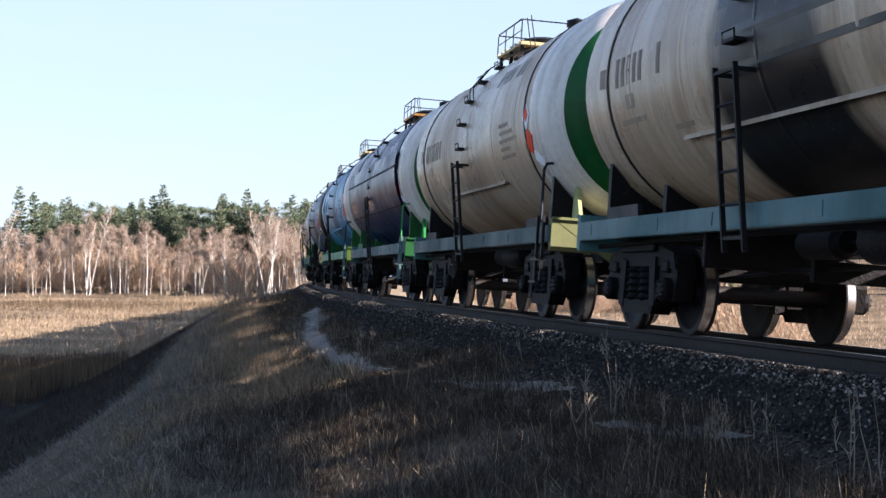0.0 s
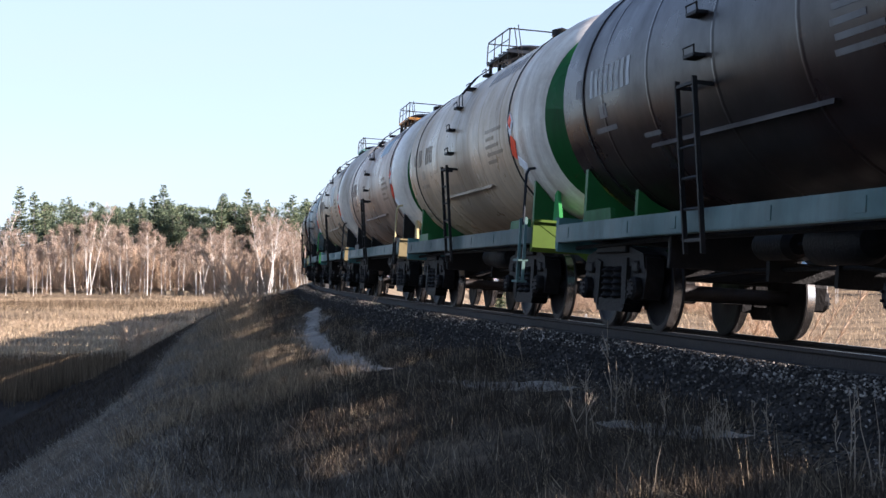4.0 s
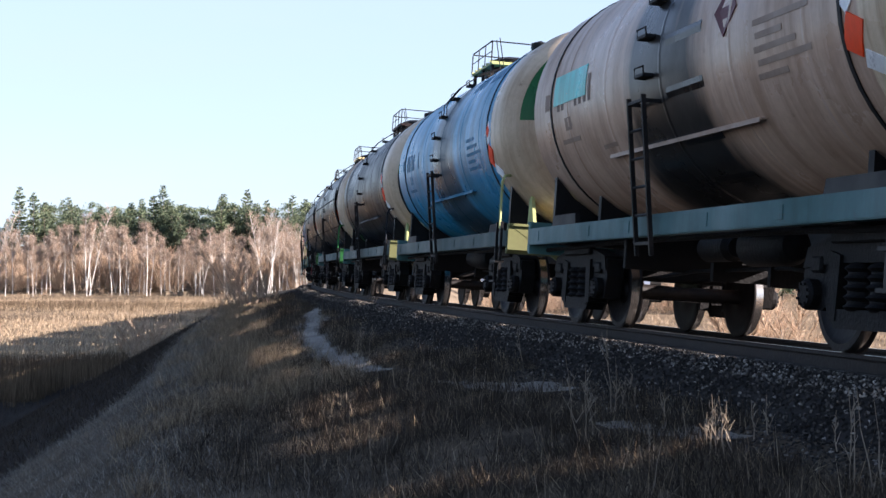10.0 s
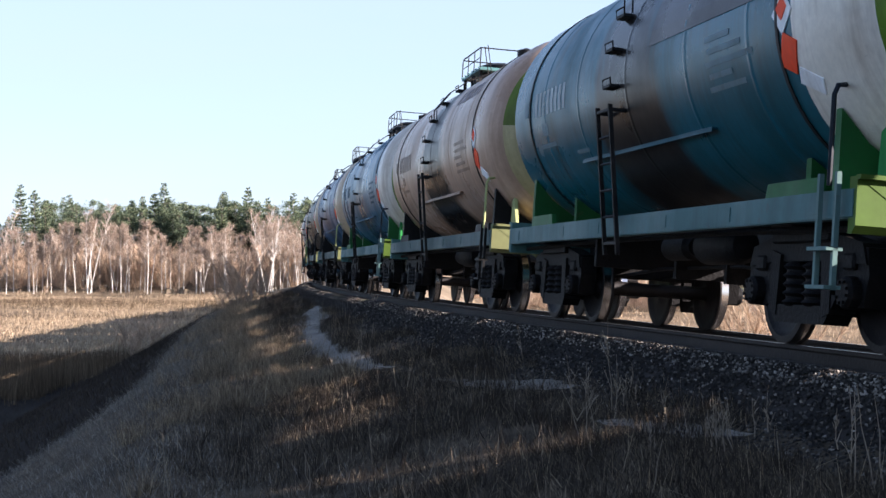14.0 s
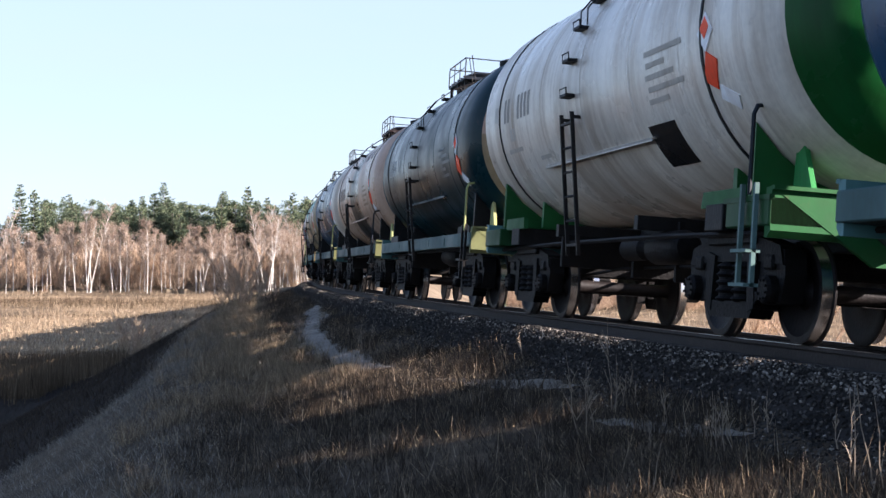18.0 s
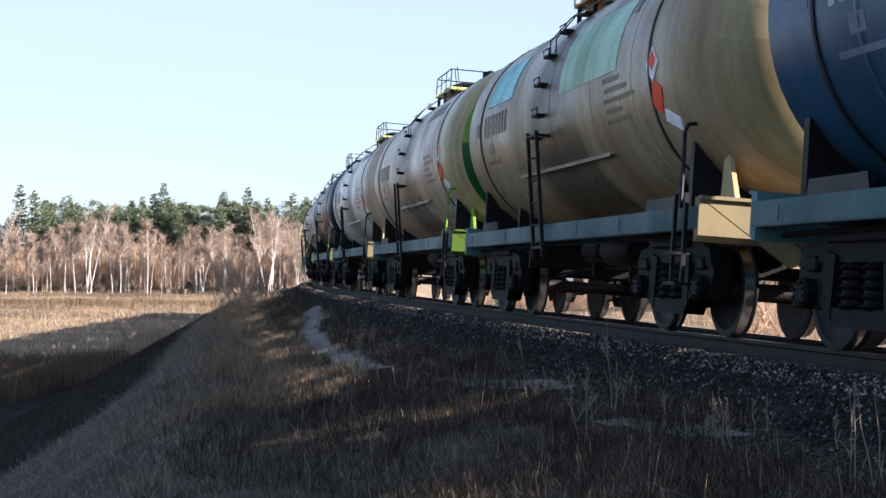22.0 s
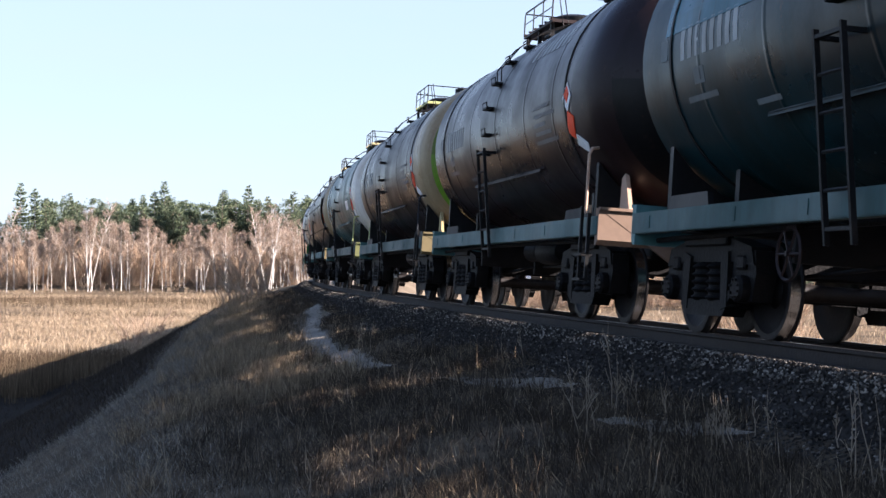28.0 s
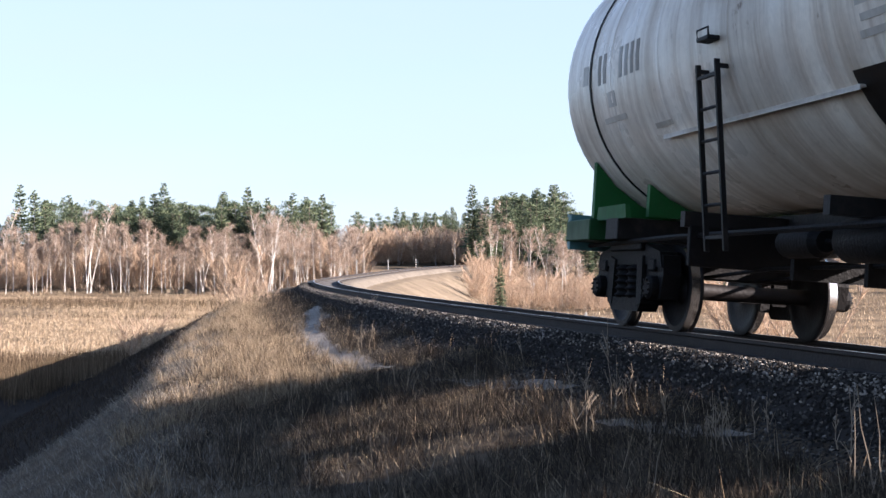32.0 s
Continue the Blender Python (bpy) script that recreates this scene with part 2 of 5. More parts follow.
# ================= mesh helpers =================
class Shape:
    """Gathers verts and faces of one mesh."""

    def __init__(self):
        self.v, self.f, self.m = [], [], []

    def add(self, verts, faces, mat=0):
        o = len(self.v)
        self.v += [tuple(p) for p in verts]
        self.f += [tuple(i + o for i in q) for q in faces]
        self.m += [mat] * len(faces)
        return self

    def box(self, x0, x1, y0, y1, z0, z1, mat=0, c=0.0):
        if c <= 0:
            v = [(x, y, z) for x in (x0, x1) for y in (y0, y1) for z in (z0, z1)]
            return self.add(v, [(0, 1, 3, 2), (4, 6, 7, 5), (0, 4, 5, 1), (2, 3, 7, 6), (0, 2, 6, 4), (1, 5, 7, 3)], mat)
        pts = [(y0 + c, z0), (y1 - c, z0), (y1, z0 + c), (y1, z1 - c), (y1 - c, z1), (y0 + c, z1), (y0, z1 - c), (y0, z0 + c)]
        ym, zm = (y0 + y1) / 2, (z0 + z1) / 2
        rows = []
        for x, k in ((x0, 1), (x0 + c, 0), (x1 - c, 0), (x1, 1)):
            fy, fz = (1 - 2 * c / max(y1 - y0, 1e-6), 1 - 2 * c / max(z1 - z0, 1e-6)) if k else (1, 1)
            rows.append([(x, ym + (y - ym) * fy, zm + (z - zm) * fz) for y, z in pts])
        return self.loft(rows, True, True, mat)

    def loft(self, rings, closed=True, caps=True, mat=0):
        n = len(rings[0])
        v = [p for r in rings for p in r]
        f = []
        for i in range(len(rings) - 1):
            for j in range(n if closed else n - 1):
                k = (j + 1) % n
                f.append((i * n + j, i * n + k, (i + 1) * n + k, (i + 1) * n + j))
        if caps:
            f.append(tuple(range(n))[::-1])
            f.append(tuple((len(rings) - 1) * n + j for j in range(n)))
        return self.add(v, f, mat)

    def tube(self, pts, r, n=6, mat=0, r2=None):
        pts = [Vector(p) for p in pts]
        rings = []
        for i, p in enumerate(pts):
            d = (pts[min(i + 1, len(pts) - 1)] - pts[max(i - 1, 0)]).normalized()
            a = d.orthogonal().normalized() if abs(d.z) > 0.95 else d.cross(Vector((0, 0, 1))).normalized()
            b = d.cross(a)
            q = r if r2 is None else r + (r2 - r) * i / (len(pts) - 1)
            rings.append([p + (a * math.cos(t) + b * math.sin(t)) * q for t in (2 * math.pi * k / n for k in range(n))])
        return self.loft(rings, True, True, mat)

    def lathe(self, prof, axis="x", n=40, origin=(0, 0, 0), caps=False, mat=0):
        """prof: (along, radius)."""
        rings = []
        for a, r in prof:
            ring = []
            for k in range(n):
                t = 2 * math.pi * k / n
                c, s = r * math.cos(t), r * math.sin(t)
                p = (a, c, s) if axis == "x" else (s, a, c) if axis == "y" else (c, s, a)
                ring.append((p[0] + origin[0], p[1] + origin[1], p[2] + origin[2]))
            rings.append(ring)
        return self.loft(rings, True, caps, mat)

    def prism(self, pts, y0, y1, mat=0):
        """A side outline in (x, z), given thickness along y."""
        n = len(pts)
        v = [(x, y0, z) for x, z in pts] + [(x, y1, z) for x, z in pts]
        f = [tuple(range(n)), tuple(range(2 * n - 1, n - 1, -1))] + [((i + 1) % n, i, n + i, n + (i + 1) % n) for i in range(n)]
        return self.add(v, f, mat)

    def mesh(self, name, mats, smooth=False):
        me = bpy.data.meshes.new(name)
        me.from_pydata(self.v, [], self.f)
        for m in mats:
            me.materials.append(m)
        if len(mats) > 1:
            me.polygons.foreach_set("material_index", np.array(self.m, dtype=np.int32))
        bm = bmesh.new()
        bm.from_mesh(me)
        bmesh.ops.recalc_face_normals(bm, faces=bm.faces)
        if smooth:
            for f in bm.faces:
                f.smooth = True
            for e in bm.edges:
                e.smooth = len(e.link_faces) == 2 and e.calc_face_angle(0) < 0.6
        bm.to_mesh(me)
        bm.free()
        return me


def quick(name, verts, faces, mats, smooth=False):
    me = bpy.data.meshes.new(name)
    me.from_pydata(verts, [], faces)
    for m in mats:
        me.materials.append(m)
    if smooth:
        me.polygons.foreach_set("use_smooth", np.ones(len(me.polygons), dtype=bool))
    return me


def part(name, data, parent, label="", color=None, at=None):
    ob = new(name, data)
    ob.parent = parent
    if label:
        tagged(ob, label)
    if color:
        ob.color = color if len(color) == 4 else (*color, 0.0)
    if at is not None:
        ob.matrix_basis = at
    return ob


# ================= ground =================
NEAR = np.stack([RX[::4], RY[::4]], 1)
NTH, NS, NZ = TH[::4], S[::4], RZ[::4]


def offsets(x, y):
    """Distance along the line and signed distance from the near rail, positive on the viewer's side."""
    x, y = np.asarray(x, float), np.asarray(y, float)
    best = np.zeros(len(x), int)
    for a in range(0, len(x), 8000):
        d = (x[a:a + 8000, None] - NEAR[None, :, 0]) ** 2 + (y[a:a + 8000, None] - NEAR[None, :, 1]) ** 2
        best[a:a + 8000] = d.argmin(1)
    dx, dy = x - NEAR[best, 0], y - NEAR[best, 1]
    th = NTH[best]
    o = -(dx * np.cos(th) + dy * np.sin(th))
    far = np.hypot(dx, dy)
    o = np.where(far > np.abs(o) + 3, np.sign(o) * far, o)
    return NS[best] + (-dx * np.sin(th) + dy * np.cos(th)), o, NZ[best]


def wobble(x, y, f, seed):
    """Smooth made-up relief: a few crossed waves."""
    r = np.random.RandomState(seed)
    t = 0
    for k in range(7):
        a, ph, q = r.uniform(0, 6.283), r.uniform(0, 6.283), f * 1.55 ** k
        t = t + np.sin((x * math.cos(a) + y * math.sin(a)) * q + ph) * 0.62 ** k
    return t / 2.2


def brink_at(s):
    """How far from the near rail the flat brow of the bank ends."""
    return np.interp(s, [17, 20, 26, 40, 53, 80], [5.5, 5.4, 5.2, 4.75, 4.45, 4.1])


def ground_z(x, y):
    x, y = np.asarray(x, float), np.asarray(y, float)
    s, o, rz = offsets(x, y)
    field = np.interp(y, [-200, 95, 278], [-6.2, -6.2, -4.1]) + 0.10 * wobble(x, y, 0.12, 3) + 0.045 * np.clip(y - 270, 0, 330) + 0.4 * wobble(x, y, 0.013, 4) * np.clip(np.abs(o) / 40 - 0.5, 0, 1)
    field += 0.035 * np.clip(x - 40, 0, 200) * np.clip((y - 120) / 200, 0, 1)
    bank = np.interp(o, [-6.6, -4.6, -3.6, -2.8, 0.8, 1.15, 1.35, 1.7, 2.6, 4.6, 6.2, 7.5], [-1.9, -1.15, -1.0, -0.8, -0.6, -0.46, -0.50, -0.59, -0.76, -1.14, -1.38, -1.72])
    brink = brink_at(s)
    past = np.clip(o - brink, 0, 40)
    bank = np.where(o > brink, np.interp(brink, [4.6, 6.2, 7.5], [-1.18, -1.38, -1.72]) - np.clip(past, 0, 0.7) ** 2 * 0.39 - np.clip(past - 0.7, 0, 40) * 0.55, np.where(o < -6.6, -1.9 + (o + 6.6) * 0.5, bank))
    rough = np.clip((np.abs(o + 0.8) - 2.4) / 1.5, 0, 1)
    bank = bank + rz + rough * (0.05 * wobble(x, y, 0.9, 1) + 0.035 * wobble(x, y, 3.1, 2))
    top = np.maximum(bank, field)
    return np.where(np.abs(o + 0.8) < 4, bank, top)


def graded(parts):
    out = []
    for a, b, d in parts:
        out += list(np.arange(a, b - d * 0.01, d))
    return np.array(out + [parts[-1][1]])


gx = graded([(-3000, -300, 300), (-300, -60, 12), (-60, -20, 1.6), (-20, 12, 0.3), (12, 40, 1.4), (40, 150, 5), (150, 400, 25), (400, 3000, 260)])
gy = graded([(-800, -60, 20), (-60, 4, 4), (4, 40, 0.3), (40, 90, 0.8), (90, 200, 2.0), (200, 420, 5), (420, 900, 40), (900, 4000, 310)])
MX, MY = np.meshgrid(gx, gy)
gz = ground_z(MX.ravel(), MY.ravel())
nx, ny = len(gx), len(gy)
idx = np.arange(nx * ny).reshape(ny, nx)
quads = np.stack([idx[:-1, :-1], idx[:-1, 1:], idx[1:, 1:], idx[1:, :-1]], -1).reshape(-1, 4)
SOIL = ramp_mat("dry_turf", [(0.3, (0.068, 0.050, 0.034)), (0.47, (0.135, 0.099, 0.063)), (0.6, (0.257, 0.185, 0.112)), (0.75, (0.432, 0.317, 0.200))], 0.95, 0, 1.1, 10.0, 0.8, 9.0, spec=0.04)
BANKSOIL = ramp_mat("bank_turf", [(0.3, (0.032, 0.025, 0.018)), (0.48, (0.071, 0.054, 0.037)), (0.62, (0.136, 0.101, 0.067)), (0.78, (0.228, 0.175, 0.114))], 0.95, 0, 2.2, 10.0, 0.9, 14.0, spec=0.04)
# lower slope soil, the bank's own shadow painted into its colour
BANKSHADE = ramp_mat("bank_shade_soil", [(0.3, (0.008, 0.006, 0.005)), (0.5, (0.016, 0.012, 0.010)), (0.72, (0.034, 0.026, 0.019))], 0.9, 0, 1.4, 10.0, 0.8, 9.0, spec=0.04)
SAND = ramp_mat("bare_sand", [(0.3, (0.10, 0.078, 0.054)), (0.5, (0.175, 0.137, 0.095)), (0.7, (0.27, 0.215, 0.15))], 0.95, 0, 1.6, 10.0, 0.8, 9.0, spec=0.04)
me = quick("ground", np.stack([MX.ravel(), MY.ravel(), gz], 1).tolist(), quads.tolist(), [SOIL, BANKSOIL, SAND, BANKSHADE], True)
qs, qo, qz = offsets(MX.ravel()[quads[:, 0]], MY.ravel()[quads[:, 0]])
# darker bank soil as far as the shadow edge, shadow-toned soil down the slope
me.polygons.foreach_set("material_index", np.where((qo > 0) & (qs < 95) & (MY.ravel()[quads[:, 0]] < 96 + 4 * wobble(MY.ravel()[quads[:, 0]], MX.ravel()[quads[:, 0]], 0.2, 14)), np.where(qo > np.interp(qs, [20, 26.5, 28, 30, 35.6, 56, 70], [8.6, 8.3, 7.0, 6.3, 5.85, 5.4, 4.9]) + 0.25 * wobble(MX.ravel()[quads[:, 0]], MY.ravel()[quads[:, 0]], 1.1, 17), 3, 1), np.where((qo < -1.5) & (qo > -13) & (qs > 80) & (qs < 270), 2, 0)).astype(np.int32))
tagged(new("ground", me), "dry straw-coloured grassland with an embankment running through it", "ground", kind="structure")


def drape(x, y):
    return ground_z(np.array([x]), np.array([y]))[0]


# ================= track =================
track = tagged(new("railway_track"), "single broad-gauge railway track on a dark stone ballast bank", "railway track", kind="structure")


def sweep(prof, s_list, closed=True):
    """A profile of (offset to the far side, height over the canted rail plane) led along the line."""
    sh = Shape()
    rings = []
    for s in s_list:
        p, th = line_at(s)
        n = Vector((math.cos(th), math.sin(th), 0))
        rings.append([p + n * o + Vector((0, 0, h - o * math.tan(CANT))) for o, h in prof])
    sh.loft(rings, closed, closed)
    return sh


svals = graded([(-700, -40, 20), (-40, 140, 2.0), (140, 420, 4.0), (420, 1100, 20)])
RAILP = [(-0.036, 0), (0.036, 0), (0.038, -0.035), (0.012, -0.052), (0.010, -0.145), (0.066, -0.165), (0.066, -0.18), (-0.066, -0.18), (-0.066, -0.165), (-0.010, -0.145), (-0.012, -0.052), (-0.038, -0.035)]
for off in (0.0, GAUGE):
    sh = sweep([(o + off, h) for o, h in RAILP], svals)
    n = len(RAILP)
    sh.m = [1 if i % n == 0 and i < n * (len(svals) - 1) else 0 for i in range(len(sh.f))]
    part("rail", sh.mesh("rail", [RAILSIDE, RAILTOP]), track, "rusty steel rail with a worn bright head")
sh = sweep([(-1.95, -1.1), (-1.5, -0.80), (-0.86, -0.27), (-0.58, -0.155), (-0.2, -0.175), (0.25, -0.185), (0.8, -0.19), (1.35, -0.185), (2.25, -0.16), (2.6, -0.24), (3.5, -0.85)], svals, False)
n = 10
mid = [float(q) for q in svals]
# same ballast throughout: near part toned for shade, far part for sunlight
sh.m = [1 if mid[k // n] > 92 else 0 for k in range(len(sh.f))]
LIT_BALLAST = ramp_mat("sunlit_far_ballast", [(0.3, (0.10, 0.085, 0.07)), (0.5, (0.17, 0.145, 0.115)), (0.72, (0.27, 0.23, 0.18))], 0.95, 0, 5.0, 8.0, 0.9, 22.0, spec=0.04)
BALLAST_MESH = sh.mesh("ballast", [BALLAST, LIT_BALLAST], True)
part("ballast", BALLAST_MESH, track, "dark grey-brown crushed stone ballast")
one = Shape().box(-1.35, 1.35, -0.13, 0.13, -0.20, 0.0, c=0.02)
one.box(-0.92, -0.66, -0.09, 0.09, -0.002, 0.025).box(0.66, 0.92, -0.09, 0.09, -0.002, 0.025)
SLEEPER_MESH = one.mesh("sleeper", [SLEEPER])
for i in range(230):
    s = 4 + i * 0.545
    p, th = line_at(s, GAUGE / 2)
    part("sleeper", SLEEPER_MESH, track, at=Matrix.Translation(p + Vector((0, 0, -0.178))) @ Matrix.Rotation(th, 4, "Z") @ Matrix.Rotation(CANT, 4, "Y"))

# ================= tank wagons =================
LB, RT, ZC = 4.98, 1.58, 2.93  # half barrel, tank radius, height of the tank's axis


def dome_prof(side, r0=1.0, r1=0.0, k=9):
    out = []
    for i in range(k + 1):
        q = r0 + (r1 - r0) * i / k
        out.append((side * (LB + 0.72 * (1 - q ** 2.6) ** 0.62), max(RT * q, 0.001)))
    return out


def wagon_meshes(lb, rt, zc):
    global LB, RT, ZC
    LB, RT, ZC = lb, rt, zc
    g = {}
    sh = Shape()
    prof = [(-LB, RT)]
    for x in (-3.4, -1.85, 0, 1.85, 3.4):
        prof += [(x - 0.06, RT), (x - 0.03, RT), (x - 0.02, RT + 0.005), (x + 0.02, RT + 0.005), (x + 0.03, RT), (x + 0.06, RT)]
    prof += [(4.28, RT), (4.32, RT)]
    sh.lathe(prof, n=56, origin=(0, 0, ZC))
    g["tank"] = sh.mesh("tank", [TANK], True)
    g["end_ring"] = Shape().lathe([(4.32, RT), (LB, RT)] + dome_prof(1, 1.0, 0.86, 4)[1:], n=56, origin=(0, 0, ZC)).mesh("end_ring", [TANK], True)
    full = Shape().lathe(dome_prof(1, 0.86, 0.0, 8), n=56, origin=(0, 0, ZC))
    up, lo = Shape(), Shape()
    for q in full.f:
        z = sum(full.v[i][2] for i in q) / 4
        (up if z > ZC else lo).add([full.v[i] for i in q], [tuple(range(4))])
    for nm, s_ in (("upper_dome", up), ("lower_dome", lo)):
        me = s_.mesh(nm, [TANK], True)
        bm = bmesh.new()
        bm.from_mesh(me)
        bmesh.ops.remove_doubles(bm, verts=bm.verts, dist=0.0005)
        bmesh.ops.recalc_face_normals(bm, faces=bm.faces)
        if sum(f.normal.x for f in bm.faces) < 0:
            bmesh.ops.reverse_faces(bm, faces=bm.faces)
        for f in bm.faces:
            f.smooth = True
        for e in bm.edges:
            e.smooth = True
        bm.to_mesh(me)
        bm.free()
        g[nm] = me
    g["rear_dome"] = Shape().lathe(dome_prof(-1, 1, 0, 12), n=56, origin=(0, 0, ZC)).mesh("rear_dome", [TANK], True)
    g["strap"] = Shape().lathe([(-0.025, RT + 0.002), (-0.025, RT + 0.014), (0.025, RT + 0.014), (0.025, RT + 0.002)], n=56, origin=(0, 0, ZC)).mesh("strap", [IRON], True)
    # ladder from the sill over the side to the platform
    lad = Shape()
    for x in (-0.23, 0.23):
        lad.add([(x + a, (-1.50 if z < 2 else -1.70) + b, z) for z in (0.82, ZC - 0.42) for a, b in ((-0.018, -0.024), (0.018, -0.024), (0.018, 0.024), (-0.018, 0.024))],
                [(0, 1, 5, 4), (1, 2, 6, 5), (2, 3, 7, 6), (3, 0, 4, 7), (3, 2, 1, 0), (4, 5, 6, 7)])
        lad.box(x - 0.02, x + 0.02, -1.70, -RT + 0.16, ZC - 0.50, ZC - 0.46)
    for i in range(8):
        z = 0.95 + i * 0.30
        y = -1.50 - 0.20 * (z - 0.82) / (ZC - 1.24)
        if i in (0, 5):
            lad.box(-0.235, 0.235, y - 0.02, y + 0.02, z - 0.016, z + 0.016)
    g["ladder"] = lad.mesh("ladder", [IRON])
    g["rung"] = Shape().tube([(-0.24, 0, 0), (0.24, 0, 0)], 0.018, 5).mesh("rung", [IRON])
    st = Shape().box(-0.14, 0.14, -0.10, 0.05, -0.022, 0.022, c=0.008)
    st.tube([(-0.14, -0.09, 0), (-0.14, -0.10, 0.09), (0.14, -0.10, 0.09), (0.14, -0.09, 0)], 0.010, 5)
    g["step_bracket"] = st.mesh("step_bracket", [IRON])
    st = Shape()
    for x in (-0.145, 0.145):
        pts = []
        for a in (24, 30, 45, 60, 75):
            t = radians(a)
            rr = RT + (0.03 if a == 24 else 0.13)
            pts.append((x, -math.cos(t) * rr, ZC + math.sin(t) * rr))
        pts.append((x, -0.55, ZC + RT + 0.62))
        st.tube(pts, 0.011, 5)
    g["curved_handrail"] = st.mesh("curved_handrail", [IRON])
    pl = Shape()
    pl.box(-0.95, 0.95, -0.55, 0.55, RT + 0.22, RT + 0.26)
    for v in range(len(pl.v)):
        pl.v[v] = (pl.v[v][0], pl.v[v][1], pl.v[v][2] + ZC)
    g["platform"] = pl.mesh("platform", [TRIM])
    g["platform_leg"] = Shape().box(-0.03, 0.03, -0.03, 0.03, ZC + RT - 0.25, ZC + RT + 0.22).mesh("platform_leg", [IRON])
    g["deck_slat"] = Shape().box(-0.03, 0.03, -0.57, 0.57, ZC + RT + 0.262, ZC + RT + 0.29).mesh("deck_slat", [TRIM])
    rl = Shape()
    zt = ZC + RT + 0.26
    for y in (-0.55, 0.55):
        rl.tube([(-0.93, y, zt), (-0.93, y, zt + 0.36), (-0.88, y, zt + 0.41), (0.88, y, zt + 0.41), (0.93, y, zt + 0.36), (0.93, y, zt)], 0.014, 6)
        rl.tube([(-0.93, y, zt + 0.21), (0.93, y, zt + 0.21)], 0.009, 5)
        for x in (-0.31, 0.31):
            rl.tube([(x, y, zt), (x, y, zt + 0.41)], 0.011, 5)
    for x in (-0.93, 0.93):
        rl.tube([(x, -0.55, zt + 0.40), (x, 0.55, zt + 0.40)], 0.013, 5)
    g["guard_rail"] = rl.mesh("guard_rail", [IRON])
    ha = Shape().lathe([(RT - 0.12, 0.40), (RT + 0.28, 0.40), (RT + 0.29, 0.45), (RT + 0.36, 0.45), (RT + 0.42, 0.30), (RT + 0.45, 0.001)], "z", 24, (0, 0, ZC))
    g["hatch"] = ha.mesh("hatch", [IRON], True)
    va = Shape().lathe([(RT - 0.08, 0.12), (RT + 0.30, 0.12), (RT + 0.30, 0.17), (RT + 0.40, 0.17), (RT + 0.46, 0.001)], "z", 16, (0, 0, ZC))
    g["valve"] = va.mesh("valve", [IRON], True)
    # angle strip along the side, over the spill edge
    ba = Shape()
    t = radians(-34)
    y, z = -math.cos(t) * RT, ZC + math.sin(t) * RT
    ba.box(-2.1, 2.2, y - 0.06, y + 0.05, z - 0.010, z + 0.010).box(-2.1, 2.2, y - 0.06, y - 0.05, z - 0.035, z)
    g["drip_strip"] = ba.mesh("drip_strip", [TRIM])
    # frame
    fr = Shape().box(-5.3, 5.3, -0.22, 0.22, 0.88, 1.30, c=0.01)
    for x in (-3.9, 3.9):
        fr.box(x - 0.22, x + 0.22, -1.36, 1.36, 1.02, 1.28, c=0.01)
    for x in (-1.6, 1.6):
        fr.box(x - 0.06, x + 0.06, -1.36, 1.36, 1.10, 1.26)
    g["underframe"] = fr.mesh("underframe", [IRON])
    si = Shape()
    si.prism([(-5.38, 1.12), (5.38, 1.12), (5.38, 1.33), (-5.38, 1.33)], -1.45, -1.40)
    si.box(-5.38, 5.38, -1.44, -1.30, 1.318, 1.338).box(-5.38, 5.38, -1.44, -1.32, 1.108, 1.128)
    for x in (-4.9, -2.6, -1.1, 1.2, 2.9, 4.7):
        si.box(x - 0.09, x + 0.09, -1.458, -1.44, 1.16, 1.29)
    si.v = [(x, y, z - 0.07) for x, y, z in si.v]
    g["side_sill"] = si.mesh("side_sill", [TRIM])
    es = Shape().box(4.45, 5.42, -1.46, -0.9, 1.02, 1.28, c=0.015).box(4.40, 5.44, -1.47, -1.42, 1.25, 1.295)
    g["end_sill"] = es.mesh("end_sill", [TRIM])
    eb = Shape().prism([(5.30, 1.36), (5.42, 1.36), (5.42, 0.98), (5.36, 0.92), (5.30, 0.92)], -1.44, 1.44)
    eb.box(5.40, 5.47, -1.44, 1.44, 1.335, 1.37)
    eb.add([(5.425, -1.40, 1.33), (5.425, 1.40, 1.33), (5.425, 0.45, 0.72), (5.425, -0.45, 0.72), (5.36, -1.40, 1.33), (5.36, 1.40, 1.33), (5.36, 0.45, 0.72), (5.36, -0.45, 0.72)],
           [(0, 1, 2, 3), (7, 6, 5, 4), (0, 3, 7, 4), (1, 5, 6, 2), (3, 2, 6, 7)])
    g["end_beam"] = eb.mesh("end_beam", [TRIM])
    cp = Shape().box(5.4, 5.72, -0.12, 0.12, 0.95, 1.17, c=0.02)
    cp.prism([(5.68, 0.86), (6.0, 0.90), (6.0, 1.20), (5.68, 1.24)], -0.20, 0.12)
    cp.prism([(5.9, 0.92), (6.08, 0.95), (6.08, 1.16), (5.9, 1.18)], -0.20, -0.08)
    g["coupler"] = cp.mesh("coupler", [BOGIE])
    ho = Shape().tube([(5.45, -0.42, 0.98), (5.60, -0.42, 0.92), (5.74, -0.40, 0.66), (5.90, -0.34, 0.52), (6.0, -0.28, 0.58)], 0.028, 7)
    g["brake_hose"] = ho.mesh("brake_hose", [IRON], True)
